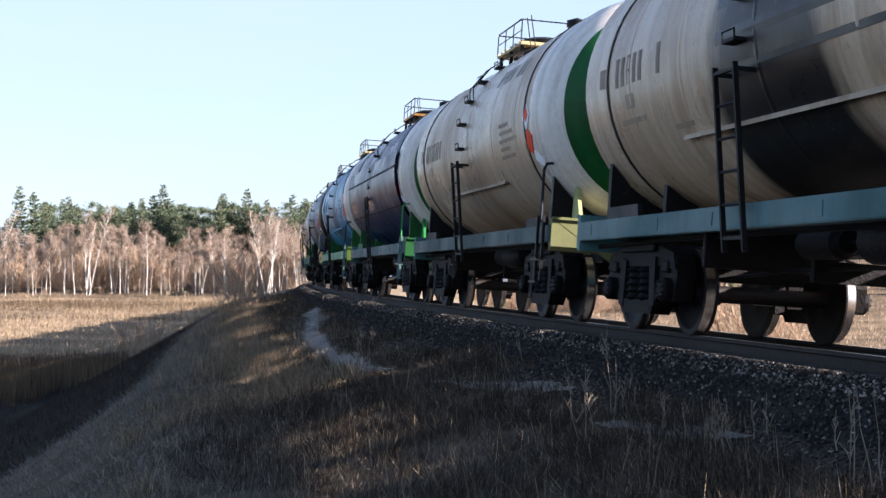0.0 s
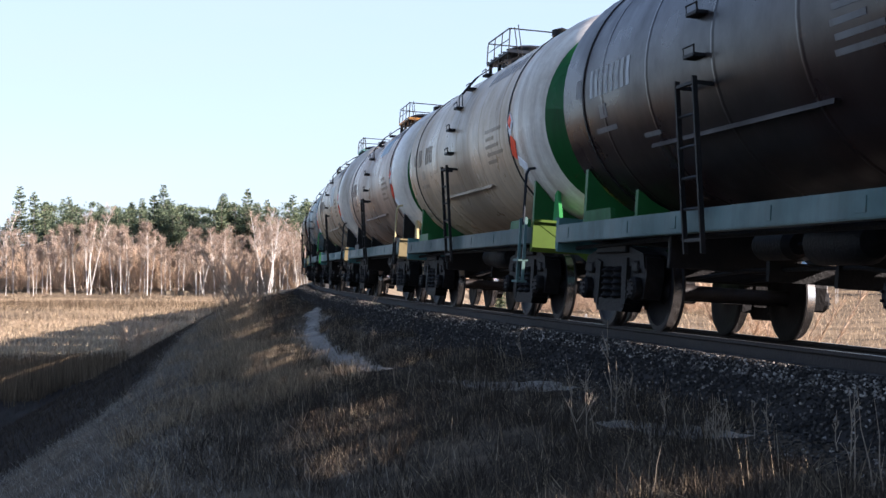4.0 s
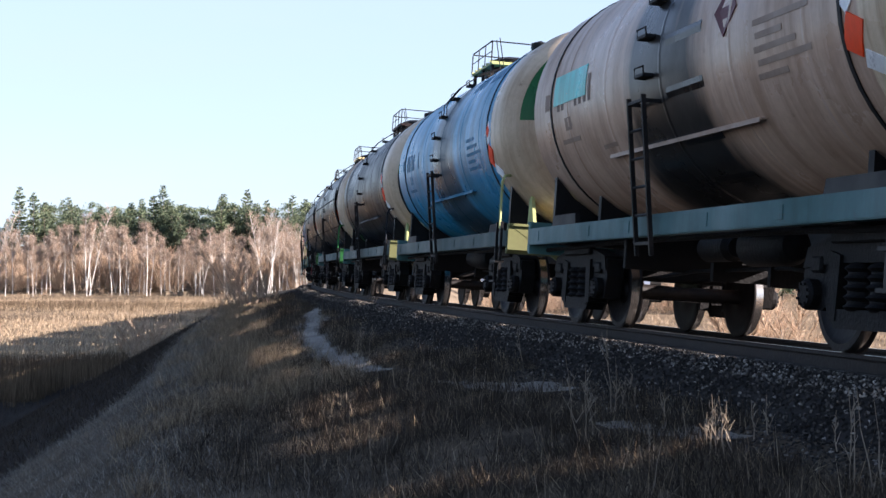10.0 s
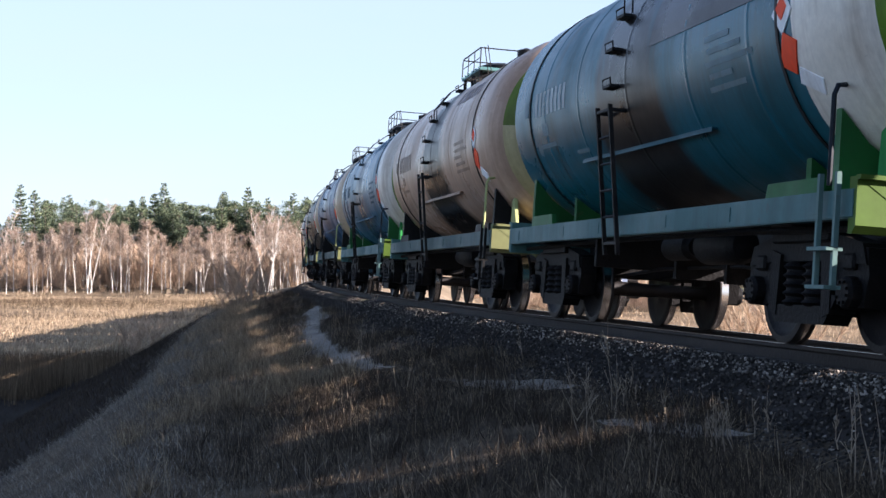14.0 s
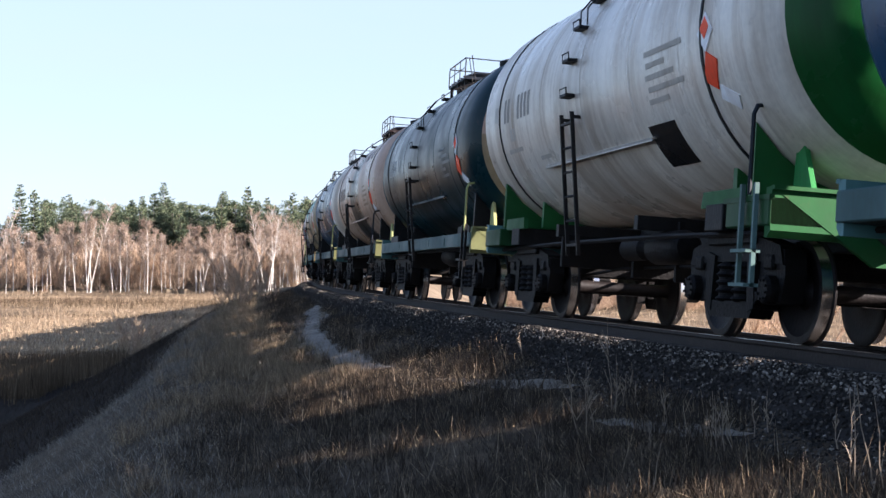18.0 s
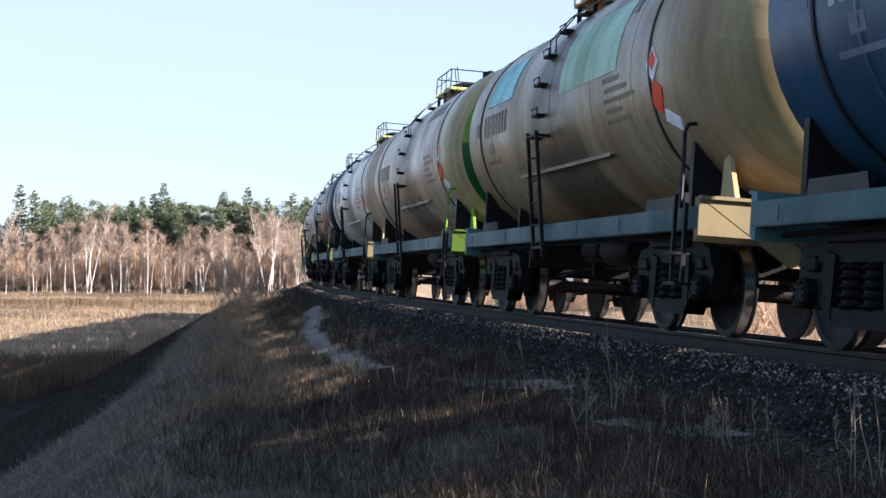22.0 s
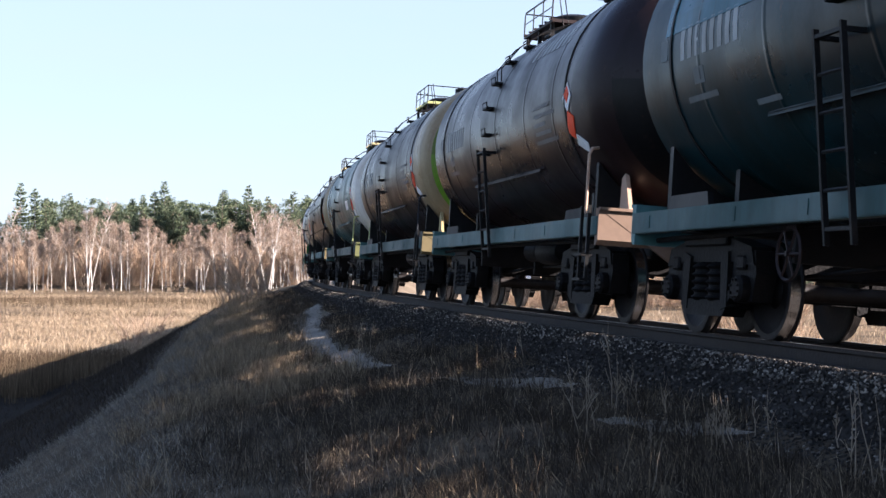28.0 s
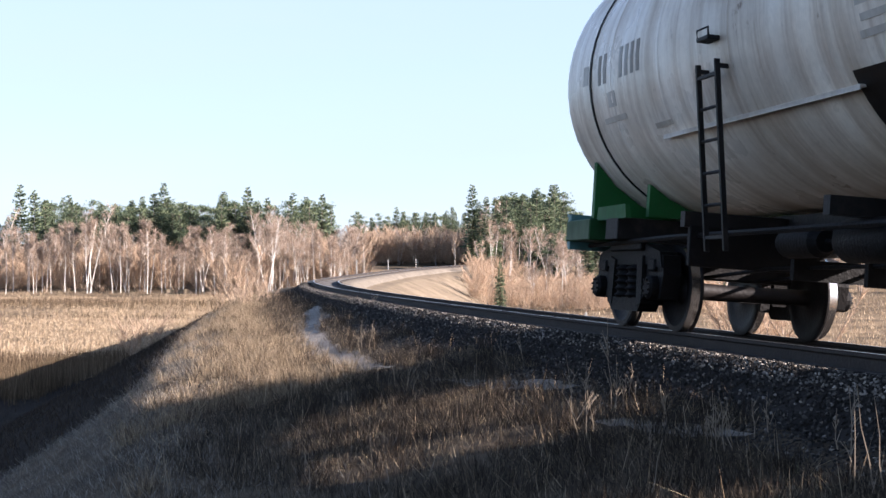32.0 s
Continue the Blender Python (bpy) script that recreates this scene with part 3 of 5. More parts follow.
    # end saddle: boards that cradle the tank
    for key, wide in (("saddle", 53), ("inner_saddle", 38)):
        sd = Shape()
        arc = []
        for i in range(9):
            t = radians(-90 - wide + 2 * wide * i / 8)
            arc.append((math.cos(t) * (RT + 0.02), ZC + math.sin(t) * (RT + 0.02)))
        for x0, x1 in ((-0.05, 0.05),):
            v = [(x0, y, z) for y, z in arc] + [(x0, y, 1.30) for y, z in arc] + [(x1, y, z) for y, z in arc] + [(x1, y, 1.30) for y, z in arc]
            f = []
            for i in range(8):
                f += [(i, i + 1, 9 + i + 1, 9 + i), (18 + i + 1, 18 + i, 27 + i, 27 + i + 1), (i + 1, i, 18 + i, 18 + i + 1)]
            f += [(0, 9, 27, 18), (8, 26, 35, 17)]
            sd.add(v, f)
        g[key] = sd.mesh(key, [TRIM])
    g["saddle_web"] = Shape().prism([(-0.55, 1.26), (0.55, 1.26), (0.50, 1.42), (-0.50, 1.42)], -1.30, -1.24).mesh("saddle_web", [TRIM])
    # gusset plates on the front corners and the shunter's step
    gu = Shape()
    gu.prism([(4.98, 1.34), (5.38, 1.34), (5.34, 1.42), (5.12, 1.86), (5.02, 1.86)], 0.0, 0.05)
    g["gusset"] = gu.mesh("gusset", [TRIM])
    sp = Shape()
    for x in (4.92, 5.22):
        sp.box(x - 0.02, x + 0.02, -1.52, -1.48, 0.48, 1.40)
    for z in (0.50, 0.80):
        sp.box(4.90, 5.24, -1.58, -1.44, z - 0.015, z + 0.015)
    g["step"] = sp.mesh("step", [TRIM])
    hp = Shape().tube([(5.07, -1.50, 1.30), (5.07, -1.50, 2.02), (5.05, -1.46, 2.10), (4.98, -1.36, 2.12)], 0.022, 6)
    g["handrail_post"] = hp.mesh("handrail_post", [TRIM])
    cy = Shape().lathe([(-0.8, 0.001), (-0.8, 0.13), (-0.74, 0.15), (-0.1, 0.15), (-0.05, 0.11), (0.0, 0.10), (0.0, 0.001)], "x", 16, (0.4, -0.75, 0.95))
    cy.tube([(0.4, -0.75, 0.95), (2.5, -0.3, 0.75)], 0.025, 6)
    g["brake_cylinder"] = cy.mesh("brake_cylinder", [BOGIE], True)
    rv = Shape().lathe([(-0.55, 0.001), (-0.52, 0.14), (-0.42, 0.19), (0.42, 0.19), (0.52, 0.14), (0.55, 0.001)], "x", 18, (1.7, -0.95, 0.92))
    for x in (1.45, 1.95):
        rv.box(x - 0.03, x + 0.03, -0.98, -0.92, 0.95, 1.2)
    g["air_reservoir"] = rv.mesh("air_reservoir", [BOGIE], True)
    rg = Shape()
    for y in (-0.55, 0.12):
        rg.tube([(-3.0, y, 0.62), (-1.2, y, 0.72), (1.2, y, 0.74), (3.0, y, 0.62)], 0.022, 6)
    g["brake_pipe"] = Shape().tube([(-5.2, -1.2, 0.98), (-2.2, -1.2, 1.02), (2.2, -1.2, 1.02), (5.2, -1.2, 0.98)], 0.03, 6).mesh("brake_pipe", [BOGIE], True)
    rg.box(-0.42, -0.34, -0.7, 0.3, 0.60, 0.80).box(0.85, 0.92, -0.6, 0.2, 0.55, 1.0)
    g["brake_rigging"] = rg.mesh("brake_rigging", [BOGIE])
    g["brake_hanger"] = Shape().box(-1.6, -1.52, -1.3, 0.2, 0.70, 1.12, c=0.01).mesh("brake_hanger", [BOGIE])
    dr = Shape().lathe([(0.98, 0.001), (0.98, 0.16), (1.06, 0.20), (1.24, 0.20), (1.36, 0.30), (1.40, 0.30)], "z", 18, (0, 0, 0))
    dr.box(-0.3, 0.3, -0.03, 0.03, 0.9, 1.0)
    g["drain_valve"] = dr.mesh("drain_valve", [BOGIE], True)
    # bogie, about its own middle
    sf = Shape()
    y0, y1 = -1.13, -0.92
    sf.prism([(-1.14, 0.70), (-1.06, 0.88), (-0.52, 0.98), (0.52, 0.98), (1.06, 0.88), (1.14, 0.70), (0.60, 0.74), (-0.60, 0.74)], y0, y1)
    sf.prism([(-0.70, 0.44), (-0.48, 0.20), (0.48, 0.20), (0.70, 0.44), (0.56, 0.46), (0.44, 0.36), (-0.44, 0.36), (-0.56, 0.46)], y0 - 0.02, y1)
    sf.box(-0.56, 0.56, y0 - 0.05, y0 + 0.04, 0.90, 1.0, c=0.015)
    for k in (-1, 1):
        sf.prism([(k * 0.60, 0.30), (k * 0.45, 0.26), (k * 0.40, 0.80), (k * 0.58, 0.84)], y0 - 0.03, y1)
        sf.prism([(k * 0.58, 0.44), (k * 0.78, 0.34), (k * 1.09, 0.36), (k * 1.16, 0.62), (k * 1.12, 0.84), (k * 0.62, 0.90)], y0 + 0.02, y1 + 0.02)
        sf.box(k * 0.86 - 0.10, k * 0.86 + 0.10, y0 - 0.025, y0 + 0.04, 0.66, 0.80, c=0.02)
        sf.lathe([(y0 - 0.09, 0.001), (y0 - 0.09, 0.11), (y0 - 0.06, 0.135), (y0 + 0.1, 0.135)], "y", 16, (k * 0.925, 0, 0.475))
        for q in (0.4, 1.2, 2.0, 2.8, 3.6, 4.4, 5.2, 6.0):
            sf.box(k * 0.925 + 0.09 * math.cos(q) - 0.012, k * 0.925 + 0.09 * math.cos(q) + 0.012, y0 - 0.11, y0 - 0.08, 0.475 + 0.09 * math.sin(q) - 0.012, 0.475 + 0.09 * math.sin(q) + 0.012)
    g["side_frame"] = sf.mesh("side_frame", [BOGIE])
    g["side_frame_far"] = Shape().add([(x, -y, z) for x, y, z in sf.v], sf.f).mesh("side_frame", [BOGIE])
    prof = [(0.34, 0.07)]
    for i in range(5):
        z = 0.35 + i * 0.078
        prof += [(z, 0.125), (z + 0.03, 0.16), (z + 0.06, 0.125)]
    g["spring"] = Shape().lathe(prof + [(0.75, 0.07)], "z", 12, (0, -1.05, 0)).mesh("spring", [BOGIE], True)
    bo = Shape().box(-0.22, 0.22, -1.02, 1.02, 0.62, 0.84, c=0.02).lathe([(0.84, 0.25), (1.02, 0.25)], "z", 18, caps=True)
    for k in (-1, 1):
        bo.box(k * 0.42 - 0.05, k * 0.42 + 0.05, -0.85, 0.85, 0.38, 0.48)
        for y in (-0.79, 0.79):
            bo.prism([(k * 0.36, 0.28), (k * 0.435, 0.30), (k * 0.435, 0.64), (k * 0.36, 0.66)], y - 0.06, y + 0.06)
    g["bolster"] = bo.mesh("bolster", [BOGIE])
    ws = Shape()
    half = [(0.70, 0.09), (0.72, 0.10), (0.735, 0.13), (0.745, 0.36), (0.725, 0.40), (0.725, 0.485), (0.732, 0.503), (0.752, 0.503), (0.762, 0.478), (0.86, 0.470), (0.86, 0.41), (0.845, 0.395),
            (0.81, 0.34), (0.80, 0.17), (0.86, 0.12), (0.90, 0.10), (1.02, 0.075), (1.02, 0.001)]
    ws.lathe([(-a, q) for a, q in half[::-1]] + [(0.0, 0.078)] + half, "y", 40)
    ws.m = [1 if f // 40 in (8, 27) else 0 for f in range(len(ws.f))]
    g["wheelset"] = ws.mesh("wheelset", [WHEEL, TREAD], True)
    hw = Shape()
    ring = []
    for k in range(24):
        t = 2 * math.pi * k / 24
        ring.append([(0.23 * math.cos(t) + 0.016 * math.cos(q) * math.cos(t), 0.016 * math.sin(q), 0.23 * math.sin(t) + 0.016 * math.cos(q) * math.sin(t)) for q in (0, 1.57, 3.14, 4.71)])
    hw.loft(ring + [ring[0]], True, False)
    for k in range(3):
        t = math.pi * k / 3
        hw.tube([(-0.23 * math.cos(t), 0, -0.23 * math.sin(t)), (0.23 * math.cos(t), 0, 0.23 * math.sin(t))], 0.012, 5)
    hw.tube([(0, -0.03, 0), (0, 0.35, 0)], 0.025, 8)
    g["handbrake_wheel"] = hw.mesh("handbrake_wheel", [TRIM], True)
    return g


BIG = wagon_meshes(5.06, 1.66, 3.0)
G = wagon_meshes(4.98, 1.58, 2.93)


def curved_plate(x0, x1, a0, a1, lift=0.006, n=6, wave=0.0):
    """A thin plate lying on the tank's viewer side between angles a0 and a1 (degrees above the axis)."""
    sh = Shape()
    rings = []
    for i in range(n + 1):
        t = radians(a0 + (a1 - a0) * i / n)
        ring = []
        for rr, x in ((RT + lift, x0), (RT + lift, x1), (RT + 0.001, x1), (RT + 0.001, x0)):
            ring.append((x, -math.cos(t) * rr, ZC + math.sin(t) * rr))
        rings.append(ring)
    return sh.loft(rings, True, True)


def jacket_shell():
    """The sheet-metal steam jacket round the lower half of a tank, open at its ends."""
    rings = []
    for i in range(25):
        t = radians(14 - 208 * i / 24)
        rings.append([(x, -math.cos(t) * rr, ZC + math.sin(t) * rr) for rr, x in ((RT + 0.085, -5.12), (RT + 0.085, 4.42), (RT + 0.07, 4.42), (RT + 0.07, -5.12))])
    return Shape().loft(rings, True, True)


def tilted_plate(xc, ac, w, h, turn, lift=0.012):
    """A thin square plate on the tank's viewer side, turned about its middle."""
    sh = Shape()
    c, s = math.cos(radians(turn)), math.sin(radians(turn))
    rings = []
    for i in range(4):
        v = h * (i / 3 - 0.5)
        ring = []
        for u, rr in ((-w / 2, RT + lift), (w / 2, RT + lift), (w / 2, RT + 0.001), (-w / 2, RT + 0.001)):
            t = radians(ac) + (u * s + v * c) / RT
            ring.append((xc + u * c - v * s, -math.cos(t) * rr, ZC + math.sin(t) * rr))
        rings.append(ring)
    return sh.loft(rings, True, True)


def letters(seed, x, a, h, count, w, gap, lift=0.004):
    """A row of plain upright bars that stand for unreadable writing."""
    r = random.Random(seed)
    sh = Shape()
    for i in range(count):
        if r.random() < 0.12:
            x += w + gap
            continue
        b = curved_plate(x, x + w * 0.75, a, a + h, lift, 2)
        sh.add(b.v, b.f)
        x += w + gap
    return sh
C = dict(BE=(0.52, 0.42, 0.315), WH=(0.70, 0.655, 0.585), PK=(0.44, 0.325, 0.255), BR=(0.30, 0.18, 0.09), TN=(0.34, 0.27, 0.18), NV=(0.011, 0.018, 0.038), IN=(0.022, 0.045, 0.13),
         BL=(0.032, 0.135, 0.26), LB=(0.08, 0.26, 0.42), TE=(0.05, 0.14, 0.18), DT=(0.016, 0.045, 0.054), GR=(0.050, 0.100, 0.165), LGY=(0.36, 0.37, 0.36), DG=(0.010, 0.016, 0.026),
         DB=(0.032, 0.021, 0.021), MR=(0.12, 0.03, 0.035), GN=(0.04, 0.15, 0.055), BG=(0.07, 0.26, 0.10), LG=(0.22, 0.35, 0.10), OL=(0.16, 0.21, 0.07), YE=(0.42, 0.36, 0.22),
         MG=(0.22, 0.38, 0.22), SB=(0.11, 0.22, 0.31), SG=(0.15, 0.22, 0.215), TQ=(0.08, 0.42, 0.38), PG=(0.36, 0.385, 0.20), SL=(0.15, 0.255, 0.26), BK=(0.008, 0.008, 0.009),
         OR=(0.75, 0.11, 0.03), WT=(0.85, 0.85, 0.85), OW=(0.55, 0.56, 0.55))
TONE = dict(BE="beige", WH="off-white", PK="pinkish beige", BR="orange-brown", TN="tan", NV="dark navy", IN="indigo blue", BL="blue", LB="light blue", TE="teal", DT="dark teal", GR="blue-grey",
            LGY="light grey", DG="dark grey", DB="dark brown", MR="maroon", GN="green", BG="bright green", LG="lime green", OL="olive", YE="pale yellow", MG="mint green", SB="steel blue",
            SG="grey-green", PG="pale green", SL="pale blue-grey", BK="black")
# per wagon, in train order: barrel, end ring, upper dome, lower dome, end beam, side sill, spill
LIVERY = """DG BE OL YE PG SL .3|BE WH GN GN YE SL .3|DB YE OL YE PG SL .6|BE WH GN GN YE SL 1|BE WH GN GN PG SL .12|IN WH GN GN BG SL .3|LB WH LG LG LG MG .35|BL BK YE YE YE SG .9|BE WH GN GN LG SG .2|DB WH GN WH LG SG .5
BE WH GN GN LG SG .2|PK WH GN GN YE SG .2|BE WH GN GN YE SL .12|TE BE OL BE BG SL .45|DB LGY GN YE PG SL .7|NV SG MG MG PG SL .6|BR BE YE YE PG SL .9|BR LGY LG YE PG SL .95|PK BE YE YE PG SL 1|LB BE GN BE PG SL .6
DG BE OL DG PG SL .4|DG BE GN BE BG SL .3|DG BE OL YE GN SL .3|BL BE LG GN PG SL .2|TE WH LG LG LG SL .9|PK PK OL YE PG SL .95|SB WH LG LG LG SL .3|BL BE LG LG PG SL .3|DG BE OL YE PG SG .35|GR BE YE LG PG SL .3
WH WH GN GN BG SL .06|DT DT PK TN PG SL .4|PK PK OL TE PG SL 1|GR WH LG YE PG SL .5|TN TN YE YE YE SL .9|GR WH YE OL PG SL .15|TN TN YE YE YE SL .5|BE YE LG GN LG SL .4|WH BE GN GN YE SL .25|NV NV OL TN PG SL .9
BE WH GN LG PG SL .3|TE WH OL YE LG SL .3|DG BE OL YE YE SL .8|DT BE GN YE PG SL .5|DT BE OL YE PG SL .3|DB DB DB BK PK SL .7|DB TN OL LG YE SL .7|SG WH OL YE PG SL .4|DB TN OL YE YE SL .6|BE TN OL OL DG DG .6
WH WH BG GN BG SL .06"""
LIVERY = [w.split() for line in LIVERY.split("\n") for w in line.split("|")]
AHEAD = 3  # wagons that have already gone by when the shot begins
LAST = len(LIVERY) - 1 - AHEAD
PLATES = {}
G_STD = G


def plate_mesh(key, make):
    key = (key, RT)
    if key not in PLATES:
        PLATES[key] = make()
    return PLATES[key]


def bogie(parent, x):
    b = new("bogie")
    b.parent = parent
    b.matrix_basis = pose(x, 0, 0)
    tagged(b, "oily black three-piece freight bogie")
    part("side_frame", G["side_frame"], b)
    part("side_frame", G["side_frame_far"], b)
    for dx in (-0.19, 0.19):
        part("spring", G["spring"], b, at=pose(dx, 0, 0))
    part("bolster", G["bolster"], b)
    for dx in (-0.925, 0.925):
        part("wheelset", G["wheelset"], b, "rusty wheels with bright worn treads", at=pose(dx, 0, 0.475))
    return b


BLACK = (2.1, 2.9, -47, -29, "BK", "black painted square")
# painted fields on single wagons: from, to, lower and upper angle, colour, what it is
PANELS = {0: ((-0.9, 4.0, -16, 84, "BK", "large black oil-soaked field"),), 47: (BLACK,), 27: (BLACK,), 5: (BLACK,), 9: (BLACK, (0.9, 2.2, -8, 14, "LGY", "pale notice board painted on the side")),
          37: ((1.7, 2.5, -44, -28, "BK", "black painted square"), (1.6, 3.0, 14, 34, "TQ", "turquoise painted field")),
          31: ((0.6, 2.6, 8, 40, "TQ", "turquoise painted field"), (-3.6, -2.4, 2, 26, "TQ", "turquoise painted field"), (-3.4, -2.7, -2, 6, "WT", "white plate")),
          33: ((0.5, 2.9, 0, 34, "MG", "faded green field"), (-3.8, -2.2, 10, 36, "TQ", "turquoise painted field")),
          15: ((-4.0, -2.6, -4, 10, "TQ", "faded turquoise lettering ground"), (0.15, 1.15, -75, 84, "BK", "black oil band round the barrel")),
          41: ((-4.3, -1.2, 4, 60, "TE", "teal upper field"),), 8: ((1.2, 2.8, 20, 36, "SB", "blue notice board"),), 12: ((-3.9, -2.7, 2, 14, "DG", "dark number board"),),
          11: ((-3.9, -2.6, -6, 10, "MR", "rust-red number board"),), 19: ((2.6, 4.0, 10, 40, "BL", "blue painted field"),), 21: ((0.8, 3.6, 4, 50, "DB", "rust-brown weathered field"),),
          25: ((1.4, 2.6, 8, 30, "SB", "pale blue board"),), 40: ((-4.2, -1.0, 10, 50, "DT", "dark teal field"),), 46: ((-3.9, -2.5, -8, 8, "DG", "dark number board"),), 24: ((1.4, 2.8, 10, 30, "SB", "pale board"),),
          45: ((4.1, 4.85, 16, 82, "MR", "maroon painted field"), (2.4, 3.0, -30, -18, "BL", "blue patch")), 10: ((1.3, 2.6, -4, 12, "NV", "dark overpainted field"),), 44: ((2.2, 3.0, -20, -10, "WT", "white plate"),),
          20: ((2.0, 3.1, -8, 10, "SB", "pale notice field"),), 36: ((1.2, 2.6, 8, 26, "NV", "dark overpainted field"),), 13: ((1.6, 2.5, -2, 18, "LGY", "pale emblem"),), 14: ((1.6, 2.5, 2, 22, "LGY", "pale emblem"),)}
BIGGER = {9, 27, 47}
JACKETED = {2, 11, 18, 19, 45}
NO_SILL = {4, 12, 13, 14, 19, 26, 27, 37, 38, 46, 47}


def tank_wagon(i, row):
    G = BIG if i - AHEAD in BIGGER else G_STD
    body, ring, up, lo, beam, sill, spill = row
    spill = float(spill)
    r = random.Random(i * 7 + 3)
    w = new("tank_wagon")
    dark = sum(C[body]) < 0.6
    global LB, RT, ZC
    LB, RT, ZC = (5.06, 1.66, 3.0) if i - AHEAD in BIGGER else (4.98, 1.58, 2.93)
    state = "clean" if spill < 0.1 else "oil-stained" if spill > 0.7 else "weathered"
    tagged(w, f"{state} {TONE[body]} railway tank wagon with {TONE[up]} front end", "tank wagon", "wagons of the train")

    def tone(name, a=0.0, j=0.05):
        c = C[name]
        k = 1 + r.uniform(-j, j)
        k *= 1.27 if name == "WH" else 1.25 if sum(c) > 0.75 else 0.86 if sum(c) > 0.3 else 0.66
        g = (c[0] + c[1] + c[2]) / 3
        return (*[max(0.006, g + (q - g) * (1.5 if sum(c) < 0.75 else 1.25)) * k for q in c], a)

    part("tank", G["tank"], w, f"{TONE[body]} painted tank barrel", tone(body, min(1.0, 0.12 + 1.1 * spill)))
    part("end_ring", G["end_ring"], w, f"{TONE[ring]} end course of the tank", tone(ring))
    part("upper_dome", G["upper_dome"], w, f"{TONE[up]} upper half of the end", tone(up))
    # on some wagons a darker lower half paints in the shadow of the wagon ahead
    part("lower_dome", G["lower_dome"], w, f"{TONE[lo]} lower half of the end", tone(lo))
    part("rear_dome", G["rear_dome"], w, "", tone(body))
    if i - AHEAD in JACKETED:
        part("steam_jacket", plate_mesh("jacket", lambda: jacket_shell().mesh("steam_jacket", [TANK], True)), w, "dull sheet-metal steam jacket round the lower half", tuple(q * 0.85 for q in tone(body)))
        for a in (-30, 0.5):
            part("jacket_seam", plate_mesh(("seam", a), lambda: curved_plate(-5.1, 4.4, a, a + 1.2, 0.10, 1).mesh("jacket_seam", [IRON])), w)
    for x in (-4.12, 4.05):
        part("strap", G["strap"], w, at=pose(x, 0, 0))
    turn = Matrix.Rotation(math.pi, 4, "Z")
    lad = part("ladder", G["ladder"], w, "black iron side ladder", at=pose(-0.32, 0, 0))
    for j in range(1, 5):
        z = 0.95 + j * 0.30
        part("rung", G["rung"], lad, at=pose(0, -1.50 - 0.20 * (z - 0.82) / (ZC - 1.24), z))
    for a in (-7, 8, 23, 38, 52, 66):
        q = radians(a)
        part("step_bracket", G["step_bracket"], w, at=pose(-0.32, -math.cos(q) * (RT + 0.02), ZC + math.sin(q) * (RT + 0.02)))
    part("curved_handrail", G["curved_handrail"], w, "thin curved handrail up to the walkway", at=pose(-0.32, 0, 0))
    plank = tone(r.choice(["YE", "PG", "SL", "DG", "BR", "DB", "DG"]))
    part("platform", G["platform"], w, "slatted walkway round the hatch", plank, pose(-1.75, 0, 0))
    for x in (-0.8, 0.0, 0.8):
        for y in (-0.5, 0.5):
            part("platform_leg", G["platform_leg"], w, at=pose(x - 1.75, y, 0))
    for j in range(6):
        part("deck_slat", G["deck_slat"], w, "", plank, at=pose(-2.60 + j * 0.34, 0, 0))
    part("guard_rail", G["guard_rail"], w, at=pose(-1.75, 0, 0))
    part("hatch", G["hatch"], w, at=pose(-1.3, 0, 0))
    part("valve", G["valve"], w, at=pose(0.8, 0.0, 0))
    part("drip_strip", G["drip_strip"], w, "", tuple(q * 0.75 for q in tone(body)))
    part("underframe", G["underframe"], w)
    green = ring == "WH" and beam in ("BG", "LG") or i == len(LIVERY) - 1
    if i - AHEAD in NO_SILL:
        for k, m in ((0, pose(0, 0, 0)), (1, turn)):
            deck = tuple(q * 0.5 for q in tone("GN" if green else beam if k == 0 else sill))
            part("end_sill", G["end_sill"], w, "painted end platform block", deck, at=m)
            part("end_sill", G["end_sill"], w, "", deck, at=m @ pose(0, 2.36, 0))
    else:
        # viewer-side sill at half tone, far-side sill at full tone
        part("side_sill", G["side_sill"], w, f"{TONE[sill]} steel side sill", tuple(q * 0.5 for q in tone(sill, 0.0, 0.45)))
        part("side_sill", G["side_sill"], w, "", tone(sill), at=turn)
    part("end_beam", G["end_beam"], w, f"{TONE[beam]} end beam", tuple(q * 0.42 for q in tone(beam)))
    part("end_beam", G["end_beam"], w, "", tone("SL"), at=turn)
    for k, m in ((0, pose(0, 0, 0)), (1, turn)):
        part("coupler", G["coupler"], w, at=m)
        part("brake_hose", G["brake_hose"], w, at=m)
        for x, key in ((3.6, "inner_saddle"), (4.72, "saddle")):
            part(key, G[key], w, "", tone("GN" if green else "BK"), at=m @ pose(x, 0, 0))
        for y in (0, 2.6):
            part("saddle_web", G["saddle_web"], w, "", tone("GN" if green else "BK"), at=m @ pose(3.95, y, 0))
        for y in (-1.05, 1.0) if k == 0 else ():
            part("gusset", G["gusset"], w, "", tone("BG" if green else beam if k == 0 else "BK"), at=m @ pose(0, y, 0))
        part("step", G["step"], w, "", tone("SG" if green else "BK"), at=m)
        part("handrail_post", G["handrail_post"], w, "", tone(beam if k == 0 and i % 2 else "DG"), at=m)
    part("brake_cylinder", G["brake_cylinder"], w)
    part("air_reservoir", G["air_reservoir"], w)
    part("brake_rigging", G["brake_rigging"], w)
    part("brake_pipe", G["brake_pipe"], w)
    part("brake_hanger", G["brake_hanger"], w)
    part("drain_valve", G["drain_valve"], w)
